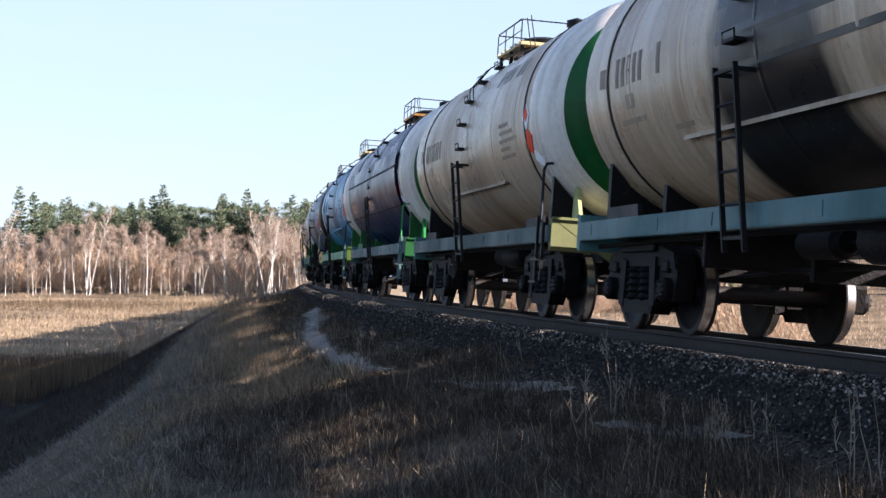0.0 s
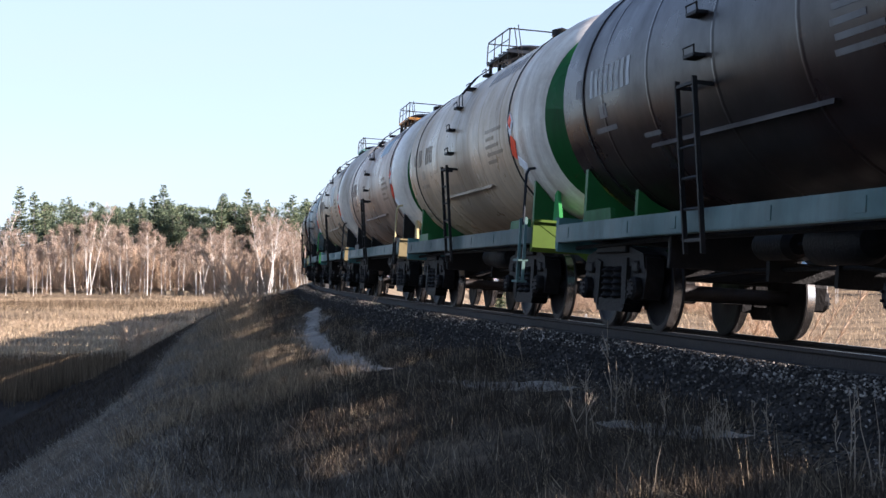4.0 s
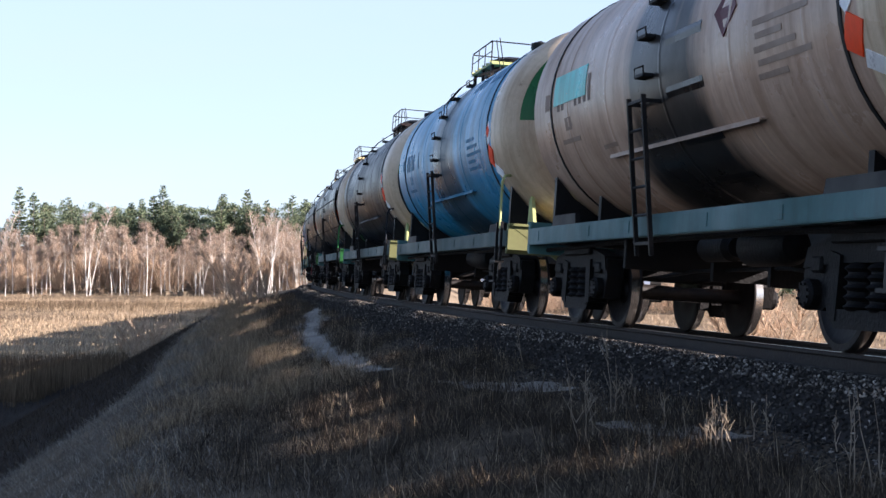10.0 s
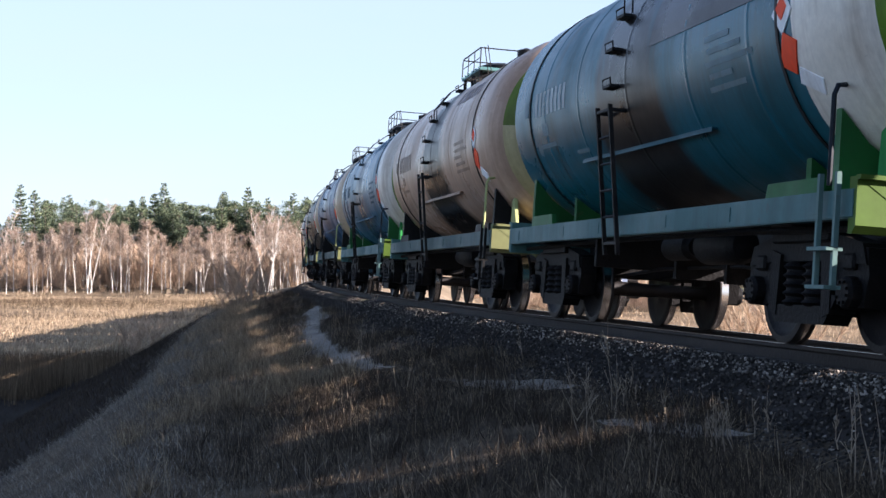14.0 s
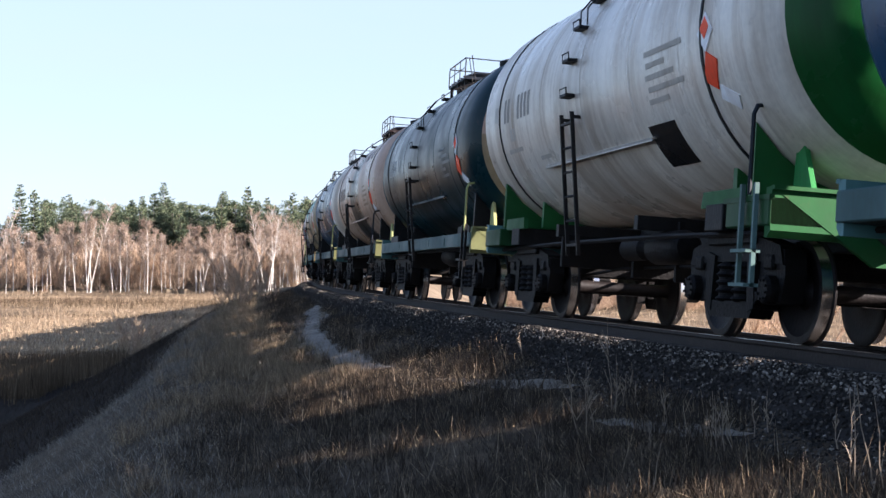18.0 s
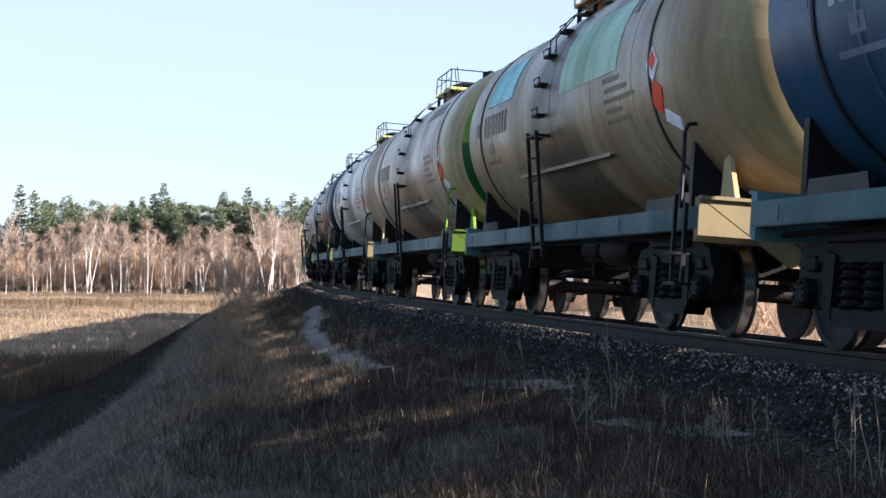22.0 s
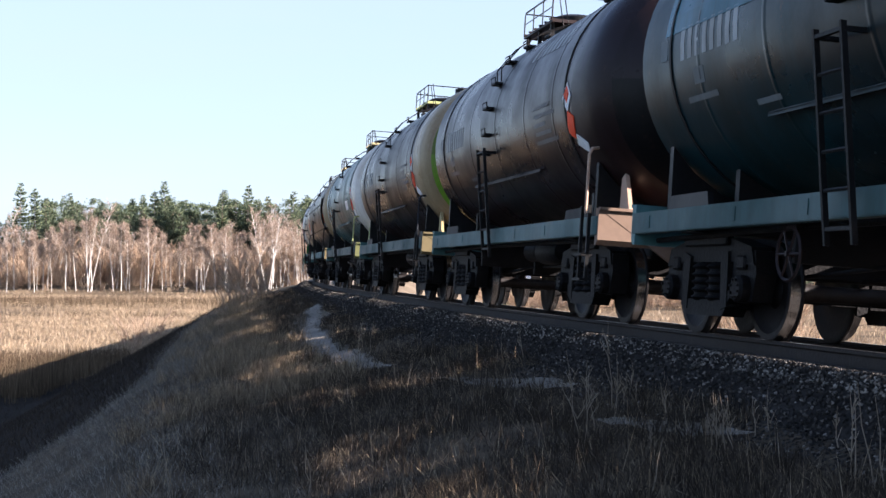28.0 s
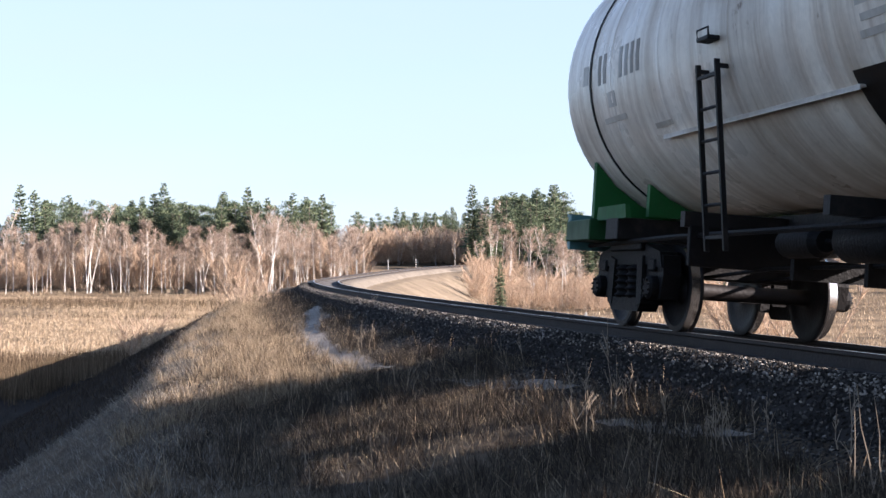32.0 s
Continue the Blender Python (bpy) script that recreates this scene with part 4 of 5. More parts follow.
    def ink_tone(name, a=0.6):
        a = min(1.0, a * 1.1) if dark else a
        p, q = tone(body), tone(name)
        return tuple(p[j] * (1 - a) + q[j] * a for j in range(3))

    ink = "OW" if dark else "DG"
    v = i % 4
    part("marking", plate_mesh(("num", v), lambda: letters(v, -3.85, -7, 12, 8, 0.14, 0.05).mesh("marking", [TRIM])), w, "row of painted characters, unreadable", ink_tone(ink))["kind"] = "stuff"
    part("lettering", plate_mesh(("let", v), lambda: letters(v + 9, 1.5, 24 + v * 3, 11, 7 + v, 0.2, 0.06).mesh("lettering", [TRIM])), w, "painted company lettering, unreadable", ink_tone("OW" if dark else "GR"))["kind"] = "stuff"

    def small():
        sh = Shape()
        for j in range(5):
            b = curved_plate(2.4 + 0.05 * (j % 2), 3.0 + 0.25 * ((j * 7 + v) % 3), -4 - j * 4.4, -2 - j * 4.4, 0.004, 1)
            sh.add(b.v, b.f)
        for x, wd, a, hh in ((-3.55, 0.26, -17, 6), (-3.8, 0.75, -23, 2.2), (-4.42, 0.2, -5, 8), (-2.3, 0.5, -30, 2.0)):
            b = curved_plate(x, x + wd, a, a + hh, 0.004, 1)
            sh.add(b.v, b.f)
        return sh.mesh("notice", [TRIM])

    part("notice", plate_mesh(("sm", v), small), w, "lines of small painted writing, unreadable", ink_tone(ink, 0.22 if dark else 0.4))["kind"] = "stuff"
    part("placard", plate_mesh("or", lambda: tilted_plate(4.22, -17, 0.26, 0.30, -24).mesh("placard", [TRIM])), w, "orange hazard placard", tone("OR"))
    part("placard", plate_mesh("wt", lambda: tilted_plate(4.48, -27, 0.36, 0.15, -24).mesh("placard", [TRIM])), w, "white code plate", tone("WT"))
    part("placard", plate_mesh("di", lambda: tilted_plate(4.16, -4, 0.27, 0.27, 45).mesh("placard", [TRIM])), w, "pale red-edged hazard diamond", tone("WT"))
    part("placard", plate_mesh("d2", lambda: tilted_plate(4.16, -2.6, 0.15, 0.15, 45, 0.017).mesh("placard", [TRIM])), w, "red field of the hazard diamond", tone("OR"))
    for j, (x0, x1, a0, a1, col, what) in enumerate(PANELS.get(i - AHEAD, ())):
        part("panel", curved_plate(x0, x1, a0, a1, 0.005 + j * 0.003, 8).mesh("panel", [TANK]), w, what, tone(col))
    if i - AHEAD == 15:
        dia = Shape()
        corners = [(1.75, -0.06), (1.49, 0.10), (1.75, 0.28), (2.01, 0.10)]
        dia.add([(x, -math.cos(t) * (RT + q), ZC + math.sin(t) * (RT + q)) for q in (0.012, 0.002) for x, t in corners], [(0, 1, 2, 3), (7, 6, 5, 4)] + [(k, (k + 1) % 4, 4 + (k + 1) % 4, 4 + k) for k in range(4)])
        part("painted_diamond", dia.mesh("painted_diamond", [TRIM]), w, "dark red painted diamond", tone("MR"))
    if i - AHEAD in (1, 3, 19, 18, 41, 30, 11):
        part("handbrake_wheel", G["handbrake_wheel"], w, "", tone("MR" if i - AHEAD == 19 else "DB"), at=pose(-1.55, -1.35, 0.78))
    bogie(w, -3.9)
    bogie(w, 3.9)
    return w


wagons = [tank_wagon(i, row) for i, row in enumerate(LIVERY)]
PITCH = 12.02
TAIL = 13.81  # middle of the last wagon at the end of the shot


def wagon_s(i, t):
    run = float(np.interp(t, [a for a, b in SPEED], [b for a, b in SPEED]))
    return TAIL - (len(LIVERY) - 1 - i) * PITCH + run


# ================= woods =================
def sliver(sh, p, d, length, width):
    d = d.normalized()
    a = d.orthogonal().normalized() * width
    a.rotate(Matrix.Rotation(random.uniform(0, 6.28), 3, d))
    q = p + d * length
    sh.add([p - a / 2, p + a / 2, q + a * 0.15], [(0, 1, 2)])


def birch(seed, h, spread, stems=1, twigs=950):
    random.seed(seed)
    tr, cr = Shape(), Shape()
    for k in range(stems):
        lean = Vector((random.uniform(-0.1, 0.1), random.uniform(-0.1, 0.1), 1)) if stems == 1 else Vector((random.uniform(-0.28, 0.28), random.uniform(-0.2, 0.2), 1))
        base = Vector((random.uniform(-0.3, 0.3) * (stems - 1), random.uniform(-0.3, 0.3) * (stems - 1), -0.3))
        hh = h * random.uniform(0.8, 1.0)
        pts = [base + lean * hh * q + Vector((math.sin(q * 4 + seed) * 0.2, math.cos(q * 3 + seed) * 0.15, 0)) for q in (0, 0.2, 0.4, 0.6, 0.8, 1.0)]
        tr.tube(pts, 0.07 + h * 0.002, 7, r2=0.028)
        for j in range(13):
            q = random.uniform(0.48, 0.96)
            p = base + lean * hh * q
            a = random.uniform(0, 6.28)
            d = Vector((math.cos(a), math.sin(a), random.uniform(0.9, 1.9))).normalized()
            ln = spread * random.uniform(0.7, 1.3) * (1.15 - q)
            e = p + d * ln * 1.5
            tr.tube([p, p + d * ln * 0.8, e], 0.042, 4, r2=0.012)
            for m in range(twigs // (13 * stems)):
                s = p.lerp(e, random.uniform(0.3, 1.0))
                dd = d + Vector((random.gauss(0, 0.7), random.gauss(0, 0.7), random.gauss(-0.1, 0.6)))
                sliver(cr, s, dd, random.uniform(0.6, 1.6), random.uniform(0.022, 0.042))
    return tr.mesh("trunk", [BARK], True), quick("crown", cr.v, cr.f, [TWIG])


def fir(seed, h, w):
    random.seed(seed)
    tr, cr = Shape(), Shape()
    tr.tube([(0, 0, -0.3), (0, 0, h * 0.5), (0, 0, h)], 0.2, 7, r2=0.02)
    z = h * 0.12
    while z < h * 0.985:
        q = 1 - (z / h)
        ln = w * (q ** 0.62) * random.uniform(0.8, 1.15) + 0.25
        k = 9 if q > 0.3 else 6
        a0 = random.uniform(0, 6.28)
        for j in range(k):
            a = a0 + 6.283 * j / k + random.uniform(-0.3, 0.3)
            d = Vector((math.cos(a), math.sin(a), -0.35 + 0.75 * (1 - q) + random.uniform(-0.12, 0.12)))
            zj = z + random.uniform(-0.3, 0.3)
            side = Vector((-math.sin(a), math.cos(a), 0))
            l2 = ln * random.uniform(0.65, 1.1)
            for m in range(5):
                f = 0.25 + 0.75 * m / 4
                p = Vector((0, 0, zj)) + d * l2 * f
                ww = l2 * 0.26 * (1.25 - f)
                up = Vector((0, 0, random.uniform(-0.45, -0.05)))
                cr.add([p - d * l2 * 0.22, p + side * ww + up * 1.2, p + d * l2 * 0.16, p - side * ww + up * 1.2], [(0, 1, 2), (0, 2, 3)])
        z += h * 0.022 + 0.10
    return tr.mesh("trunk", [DARKBARK], True), quick("crown", cr.v, cr.f, [NEEDLE])


def pine(seed, h, w):
    random.seed(seed)
    tr, cr = Shape(), Shape()
    tr.tube([(0, 0, -0.3), (0.1, 0.1, h * 0.5), (0, 0, h * 0.97)], 0.2, 7, r2=0.04)
    for c in range(26):
        q = random.uniform(0.5, 1.0)
        rr = w * math.sqrt(max(0.05, 1 - ((q - 0.68) / 0.36) ** 2)) * random.uniform(0.3, 1)
        a = random.uniform(0, 6.28)
        o = Vector((math.cos(a) * rr, math.sin(a) * rr, h * q))
        tr.tube([(0, 0, o.z - 0.6), tuple(o)], 0.05, 4, r2=0.02)
        for m in range(46):
            p = o + Vector((random.gauss(0, 0.55), random.gauss(0, 0.55), random.gauss(0, 0.3)))
            d = Vector((random.gauss(0, 1), random.gauss(0, 1), random.gauss(0.3, 0.6)))
            sliver(cr, p, d, random.uniform(0.4, 0.8), random.uniform(0.18, 0.34))
    return tr.mesh("trunk", [DARKBARK], True), quick("crown", cr.v, cr.f, [NEEDLE])


def bush(seed, h, w, n=800):
    random.seed(seed)
    tr, cr = Shape(), Shape()
    for j in range(9):
        a = random.uniform(0, 6.28)
        d = Vector((math.cos(a) * w / h * 0.7, math.sin(a) * w / h * 0.7, 1))
        b = Vector((random.gauss(0, w * 0.12), random.gauss(0, w * 0.12), -0.15))
        e = b + d * h * random.uniform(0.55, 0.95)
        tr.tube([b, b.lerp(e, 0.5) + Vector((0, 0, 0.1)), e], 0.028, 4, r2=0.008)
        for m in range(n // 9):
            s = b.lerp(e, random.uniform(0.15, 1))
            sliver(cr, s, d.normalized() + Vector((random.gauss(0, 0.5), random.gauss(0, 0.5), random.gauss(0.1, 0.4))), random.uniform(0.25, 0.75) * h / 3, random.uniform(0.014, 0.03) * h / 3)
    return tr.mesh("stem", [DARKBARK], True), quick("crown", cr.v, cr.f, [BRUSH])


KINDS = {"birch_tree": [birch(11, 15, 2.9, 1, 1500), birch(12, 17, 2.6, 1, 1500), birch(13, 14, 3.2, 1, 1500), birch(14, 16, 2.7, 1, 1500), birch(15, 17, 3.8, 3, 2000), birch(16, 13, 2.6, 2, 1400)],
         "fir_tree": [fir(21, 20, 3.0), fir(22, 18, 2.7), fir(23, 22, 3.4)],
         "pine_tree": [pine(31, 19, 2.6), pine(32, 18, 3.0)],
         "bare_bush": [bush(41, 4.5, 4.0), bush(42, 6, 5.0), bush(43, 3.2, 3.2)]}
LABEL = {"birch_tree": "leafless birch with white trunk and reddish twigs", "fir_tree": "tall dark green spruce at the wood's edge",
         "pine_tree": "tall pine with a broad green crown", "bare_bush": "leafless brown bush in dry grass"}
GROUPS = {"birch_tree": "birches of the wood", "fir_tree": "conifers of the wood", "pine_tree": "conifers of the wood", "bare_bush": "bushes of the meadow"}


def plant(kind, which, x, y, size=1.0, turn=0.0, lift=0.0):
    a, b = KINDS[kind][which % len(KINDS[kind])]
    t = tagged(new(kind), LABEL[kind], "bush" if kind == "bare_bush" else "tree", GROUPS[kind])
    n1, n2 = ("stem", "crown") if kind == "bare_bush" else ("trunk", "crown")
    part(n1, a, t)
    part(n2, b, t)
    t.matrix_basis = pose(x, y, drape(x, y) + lift, 0, 0, turn)
    t.scale = (size, size, size)
    return t


def sight(px, y):
    """The x of a place y metres ahead in the direction named by a column 0..1568."""
    return (px - 784) / 2595 * y


rw = random.Random(5)
# birches at the meadow's edge: column, distance, kind, size
for px, y, k, q in [(22, 285, 0, 0.9), (48, 290, 1, 0.85), (75, 285, 3, 0.7), (84, 284, 0, 0.85), (115, 288, 2, 0.7), (132, 282, 3, 0.95), (155, 280, 4, 1.0), (162, 282, 1, 1.02), (198, 283, 3, 0.95),
                    (212, 282, 0, 0.95), (222, 284, 1, 0.85), (262, 280, 1, 1.05), (268, 282, 3, 0.9), (287, 284, 0, 0.8), (325, 292, 2, 0.9), (346, 284, 1, 0.95), (360, 288, 5, 0.95), (380, 283, 3, 0.95),
                    (400, 284, 0, 0.95), (396, 290, 2, 0.95), (478, 270, 4, 0.95), (484, 273, 1, 0.98), (508, 280, 0, 0.85), (527, 276, 3, 0.85), (541, 278, 5, 0.8), (556, 276, 1, 0.75), (572, 280, 3, 0.75),
                    (585, 276, 0, 0.8), (603, 280, 5, 0.7), (614, 282, 3, 0.7)]:
    plant("birch_tree", k, sight(px, y), y, q, rw.uniform(0, 360))
def wood(n, x0, x1, y0, y1, kinds, lo, hi):
    for j in range(n):
        y = rw.uniform(y0, y1)
        plant(rw.choice(kinds), rw.randrange(12), sight(rw.uniform(x0, x1), y), y, rw.uniform(lo, hi), rw.uniform(0, 360))


def thicket(name, n, x0, x1, y0, y1, lo, hi):
    """Many leafless bushes grown into one another."""
    vs, fs, base = [], [], 0
    for j in range(n):
        me = KINDS["bare_bush"][j % 3][1]
        co = np.empty(len(me.vertices) * 3)
        me.vertices.foreach_get("co", co)
        co = co.reshape(-1, 3)
        y = rw.uniform(y0, y1)
        x, k, a = sight(rw.uniform(x0, x1), y), rw.uniform(lo, hi), rw.uniform(0, 6.28)
        c, s = math.cos(a) * k, math.sin(a) * k
        vs.append(np.stack([co[:, 0] * c - co[:, 1] * s + x, co[:, 0] * s + co[:, 1] * c + y, co[:, 2] * k + drape(x, y)], 1))
        fs.append(np.arange(len(co)).reshape(-1, 3) + base)
        base += len(co)
    tagged(new(name, quick(name, np.concatenate(vs).tolist(), np.concatenate(fs).tolist(), [BRUSH])), "leafless grey-brown brushwood grown into a thicket", "brushwood", kind="stuff")


wood(62, -40, 645, 288, 325, ["birch_tree"], 0.45, 0.98)
wood(48, 75, 640, 300, 322, ["birch_tree"], 0.75, 1.0)
wood(190, 78, 600, 322, 380, ["fir_tree", "pine_tree", "pine_tree"], 0.7, 0.96)
wood(10, -40, 30, 325, 350, ["fir_tree"], 0.6, 0.8)
wood(110, -20, 640, 289, 300, ["bare_bush"], 0.4, 0.95)
wood(30, -20, 640, 277, 287, ["bare_bush"], 0.15, 0.4)
for j in range(34):
    y = rw.uniform(277, 290)
    plant("birch_tree", rw.randrange(4), sight(rw.uniform(-10, 635), y), y, rw.uniform(0.55, 0.85), rw.uniform(0, 360))
thicket("wood_undergrowth", 330, -30, 645, 292, 340, 0.8, 2.1)
plant("fir_tree", 2, sight(35, 330), 330, 1.0, 40)
plant("fir_tree", 0, sight(60, 332), 332, 1.03, 140)
plant("fir_tree", 2, sight(290, 335), 335, 1.02, 10)
plant("fir_tree", 0, sight(438, 330), 330, 1.06, 10)
plant("fir_tree", 1, sight(272, 335), 335, 1.12, 80)
plant("fir_tree", 0, sight(570, 320), 320, 0.98, 10)
# woods on the far side of the line
wood(30, 634, 850, 412, 440, ["birch_tree"], 0.55, 0.75)
thicket("hillside_brushwood", 260, 632, 860, 412, 460, 1.2, 2.2)
wood(60, 625, 860, 450, 500, ["fir_tree", "pine_tree"], 0.6, 0.78)
wood(60, 885, 1000, 385, 440, ["fir_tree", "pine_tree"], 0.85, 1.08)
wood(90, 830, 1200, 285, 350, ["fir_tree", "pine_tree", "birch_tree"], 0.6, 0.85)
wood(40, 1150, 1700, 260, 380, ["fir_tree", "pine_tree"], 0.6, 0.9)
wood(28, 845, 1250, 225, 285, ["birch_tree"], 0.5, 0.9)
thicket("lineside_brushwood", 380, 840, 1280, 205, 295, 0.4, 1.15)
for j in range(16):
    p, th = line_at(rw.uniform(9, 26), rw.uniform(3.5, 4.9))
    plant("bare_bush", j, p.x, p.y, rw.uniform(0.22, 0.4), j * 40)
wood(14, 1200, 1700, 205, 300, ["birch_tree"], 0.5, 0.9)
plant("fir_tree", 0, sight(885, 200), 200, 0.36, 20)
plant("birch_tree", 1, sight(805, 300), 300, 0.6, 20)
for px, y, q in [(248, 112, 0.75), (225, 118, 0.6), (275, 108, 0.6), (440, 62, 0.5), (470, 66, 0.42), (420, 70, 0.55), (395, 75, 0.4), (650, 40, 0.12), (455, 80, 0.5)]:
    plant("bare_bush", int(y), sight(px, y), y, q, px)


# ================= grass =================
def blades(name, n, place, hmin, hmax, width, lean, mat, label):
    r = np.random.RandomState(len(name) + n)
    x, y = place(r, n)
    z = ground_z(x, y)
    a, h = r.uniform(0, 6.283, n), r.uniform(hmin, hmax, n) * r.uniform(0.5, 1.0, n)
    w = width * r.uniform(0.6, 1.4, n)
    lx, ly = r.normal(0, lean, n) * h, r.normal(0, lean, n) * h
    v = np.empty((n * 3, 3))
    v[0::3] = np.stack([x - np.cos(a) * w, y - np.sin(a) * w, z - 0.03], 1)
    v[1::3] = np.stack([x + np.cos(a) * w, y + np.sin(a) * w, z - 0.03], 1)
    v[2::3] = np.stack([x + lx, y + ly, z + h], 1)
    f = np.arange(n * 3).reshape(n, 3)
    return tagged(new(name, quick(name, v.tolist(), f.tolist(), [mat])), label, "grass", kind="stuff")


def clumped(x, y, r, f, seed, cut):
    return wobble(x, y, f, seed) + r.uniform(-0.5, 0.5, len(x)) > cut


def beside(r, n, s0, s1, o0, o1, p=1.7):
    s, o = s0 + (s1 - s0) * r.uniform(0, 1, n) ** p, r.uniform(o0, o1, n)
    px, py, th = np.interp(s, S, RX), np.interp(s, S, RY), np.interp(s, S, TH)
    return s, o, px - o * np.cos(th), py - o * np.sin(th)


def off_path(s, o):
    return np.abs(o - np.interp(s, [20.5, 23, 28, 33, 40, 48], [2.2, 2.7, 2.75, 2.5, 1.9, 1.2])) > np.interp(s, [20, 22, 46, 50], [0, 0.2, 0.2, 0])


def straw_zone(x, y, s, o):
    """Pale straw on the brow of the bank and beyond the path, dark weeds nearer the ballast."""
    return np.clip((s - 17.5) / 5, 0, 1) * np.clip((o - 2.6) / 1.2, 0, 1) + np.clip((o - 5.0) / 1.8, 0, 1) * 0.8 + 0.25 * wobble(x, y, 0.55, 21)


def near_verge(r, n):
    s, o, x, y = beside(r, n * 3, 5, 80, 1.1, 9.0)
    k = clumped(x, y, r, 0.8, 8, -0.6) & (y > 5) & ((o > 1.7) | (wobble(x, y, 1.3, 12) > -0.05)) & off_path(s, o) & (o < brink_at(s) + 1.4 * r.uniform(0, 1, len(s)) ** 2 - 0.5) & (straw_zone(x, y, s, o) + r.uniform(-0.3, 0.3, len(s)) < 0.6)
    return x[k][:n], y[k][:n]


def brow(r, n):
    s, o, x, y = beside(r, n * 3, 8, 85, 2.4, 9.0, 1.3)
    k = clumped(x, y, r, 1.1, 5, -0.45) & (y > 5) & off_path(s, o) & (o < brink_at(s) + 1.4 * r.uniform(0, 1, len(s)) ** 2 - 0.5) & (straw_zone(x, y, s, o) + r.uniform(-0.3, 0.3, len(s)) > 0.45)
    return x[k][:n], y[k][:n]


def tufts(place, seed, count, spread):
    """Blades gathered into tussocks."""
    def f(r, n):
        cx, cy = place(np.random.RandomState(seed), count)
        k = r.randint(0, len(cx), n)
        return cx[k] + r.normal(0, spread, n), cy[k] + r.normal(0, spread, n)
    return f


def meadow(r, n):
    y = 90 + 195 * r.uniform(0, 1, n * 2) ** 1.2
    x = (r.uniform(-60, 640, n * 2) - 784) / 2595 * y
    k = clumped(x, y, r, 0.1, 9, -0.6)
    x, y = x[k][:n], y[k][:n]
    s, o, rz = offsets(x, y)
    q = (o > 10) & (y > 112 + 5 * wobble(x, y, 0.2, 14))
    return x[q], y[q]


def foot_reeds(r, n):
    """Brown reed grass on the wet ground between the bank and the meadow."""
    y = 80 + 40 * r.uniform(0, 1, n)
    x = (r.uniform(-60, 420, n) - 784) / 2595 * y
    s, o, rz = offsets(x, y)
    q = (o > 15) & (y < 116 + 5 * wobble(x, y, 0.2, 14))
    return x[q], y[q]


def far_meadow(r, n):
    y = 20 + 265 * r.uniform(0, 1, n) ** 1.2
    x = (r.uniform(640, 1650, n) - 784) / 2595 * y
    s, o, rz = offsets(x, y)
    q = o < -11
    return x[q], y[q]


def grow(name, n, place, *rest):
    r = np.random.RandomState(n)
    x, y = place(r, n)
    blades(name, len(x), lambda q, m: (x, y), *rest)


grow("verge_grass", 150000, near_verge, 0.03, 0.15, 0.004, 1.0, VERGE, "dense matted dead grass and weeds on the bank")
grow("bank_weeds", 60000, tufts(near_verge, 3, 2600, 0.07), 0.08, 0.30, 0.0035, 0.45, DARKWEED, "dark brown dead weeds in tussocks on the bank")
grow("brow_grass", 120000, brow, 0.03, 0.15, 0.004, 0.9, STRAW, "short pale straw on the brow of the bank")
grow("brow_stems", 7000, brow, 0.25, 0.5, 0.003, 0.25, REED, "brown seed stems standing over the straw of the brow")
grow("brow_tussocks", 60000, tufts(brow, 4, 1100, 0.09), 0.14, 0.42, 0.0035, 0.5, STRAW, "tussocks of pale dry grass on the brow of the bank")
grow("verge_stems", 2600, near_verge, 0.2, 0.45, 0.0025, 0.2, GRASS, "scattered taller pale grass stems on the bank")


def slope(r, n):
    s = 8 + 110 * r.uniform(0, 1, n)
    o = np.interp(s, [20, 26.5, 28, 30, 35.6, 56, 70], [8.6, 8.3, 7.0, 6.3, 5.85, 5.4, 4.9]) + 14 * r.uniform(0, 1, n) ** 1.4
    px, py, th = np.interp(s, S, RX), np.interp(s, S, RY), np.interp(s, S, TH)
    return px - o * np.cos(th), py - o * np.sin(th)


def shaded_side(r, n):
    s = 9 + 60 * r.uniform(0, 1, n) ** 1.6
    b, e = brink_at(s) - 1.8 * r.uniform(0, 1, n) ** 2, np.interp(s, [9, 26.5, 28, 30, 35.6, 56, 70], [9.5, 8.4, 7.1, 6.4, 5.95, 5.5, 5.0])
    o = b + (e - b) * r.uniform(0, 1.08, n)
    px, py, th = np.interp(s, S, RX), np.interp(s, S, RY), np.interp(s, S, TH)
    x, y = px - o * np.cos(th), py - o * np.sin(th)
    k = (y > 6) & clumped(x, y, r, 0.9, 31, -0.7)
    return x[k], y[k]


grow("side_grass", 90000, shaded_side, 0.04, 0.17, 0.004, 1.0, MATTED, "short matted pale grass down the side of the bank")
# slope growth coloured dark to carry the bank's shadow
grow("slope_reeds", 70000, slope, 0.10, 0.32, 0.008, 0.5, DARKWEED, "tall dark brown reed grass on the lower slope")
def far_verge(r, n):
    s, o, x, y = beside(r, n, 2, 90, -12.5, -3.4)
    k = clumped(x, y, r, 0.7, 41, -0.8)
    return x[k], y[k]


grow("far_verge_grass", 30000, far_verge, 0.06, 0.28, 0.008, 0.8, GRASS, "sunlit pale straw on the far shoulder of the bank")
grow("foot_reeds", 45000, foot_reeds, 0.3, 1.1, 0.014, 0.2, REED, "dense brown reed grass at the foot of the bank")


def meadow_brush(r, n):
    """Taller brown growth in strips across the meadow."""
    y = 165 + 112 * r.uniform(0, 1, n)
    x = (r.uniform(-40, 560, n) - 784) / 2595 * y
    k = (wobble(x * 0.35, y, 0.09, 51) + r.uniform(-0.3, 0.3, n) > 0.15) & (offsets(x, y)[1] > 12)
    return x[k], y[k]


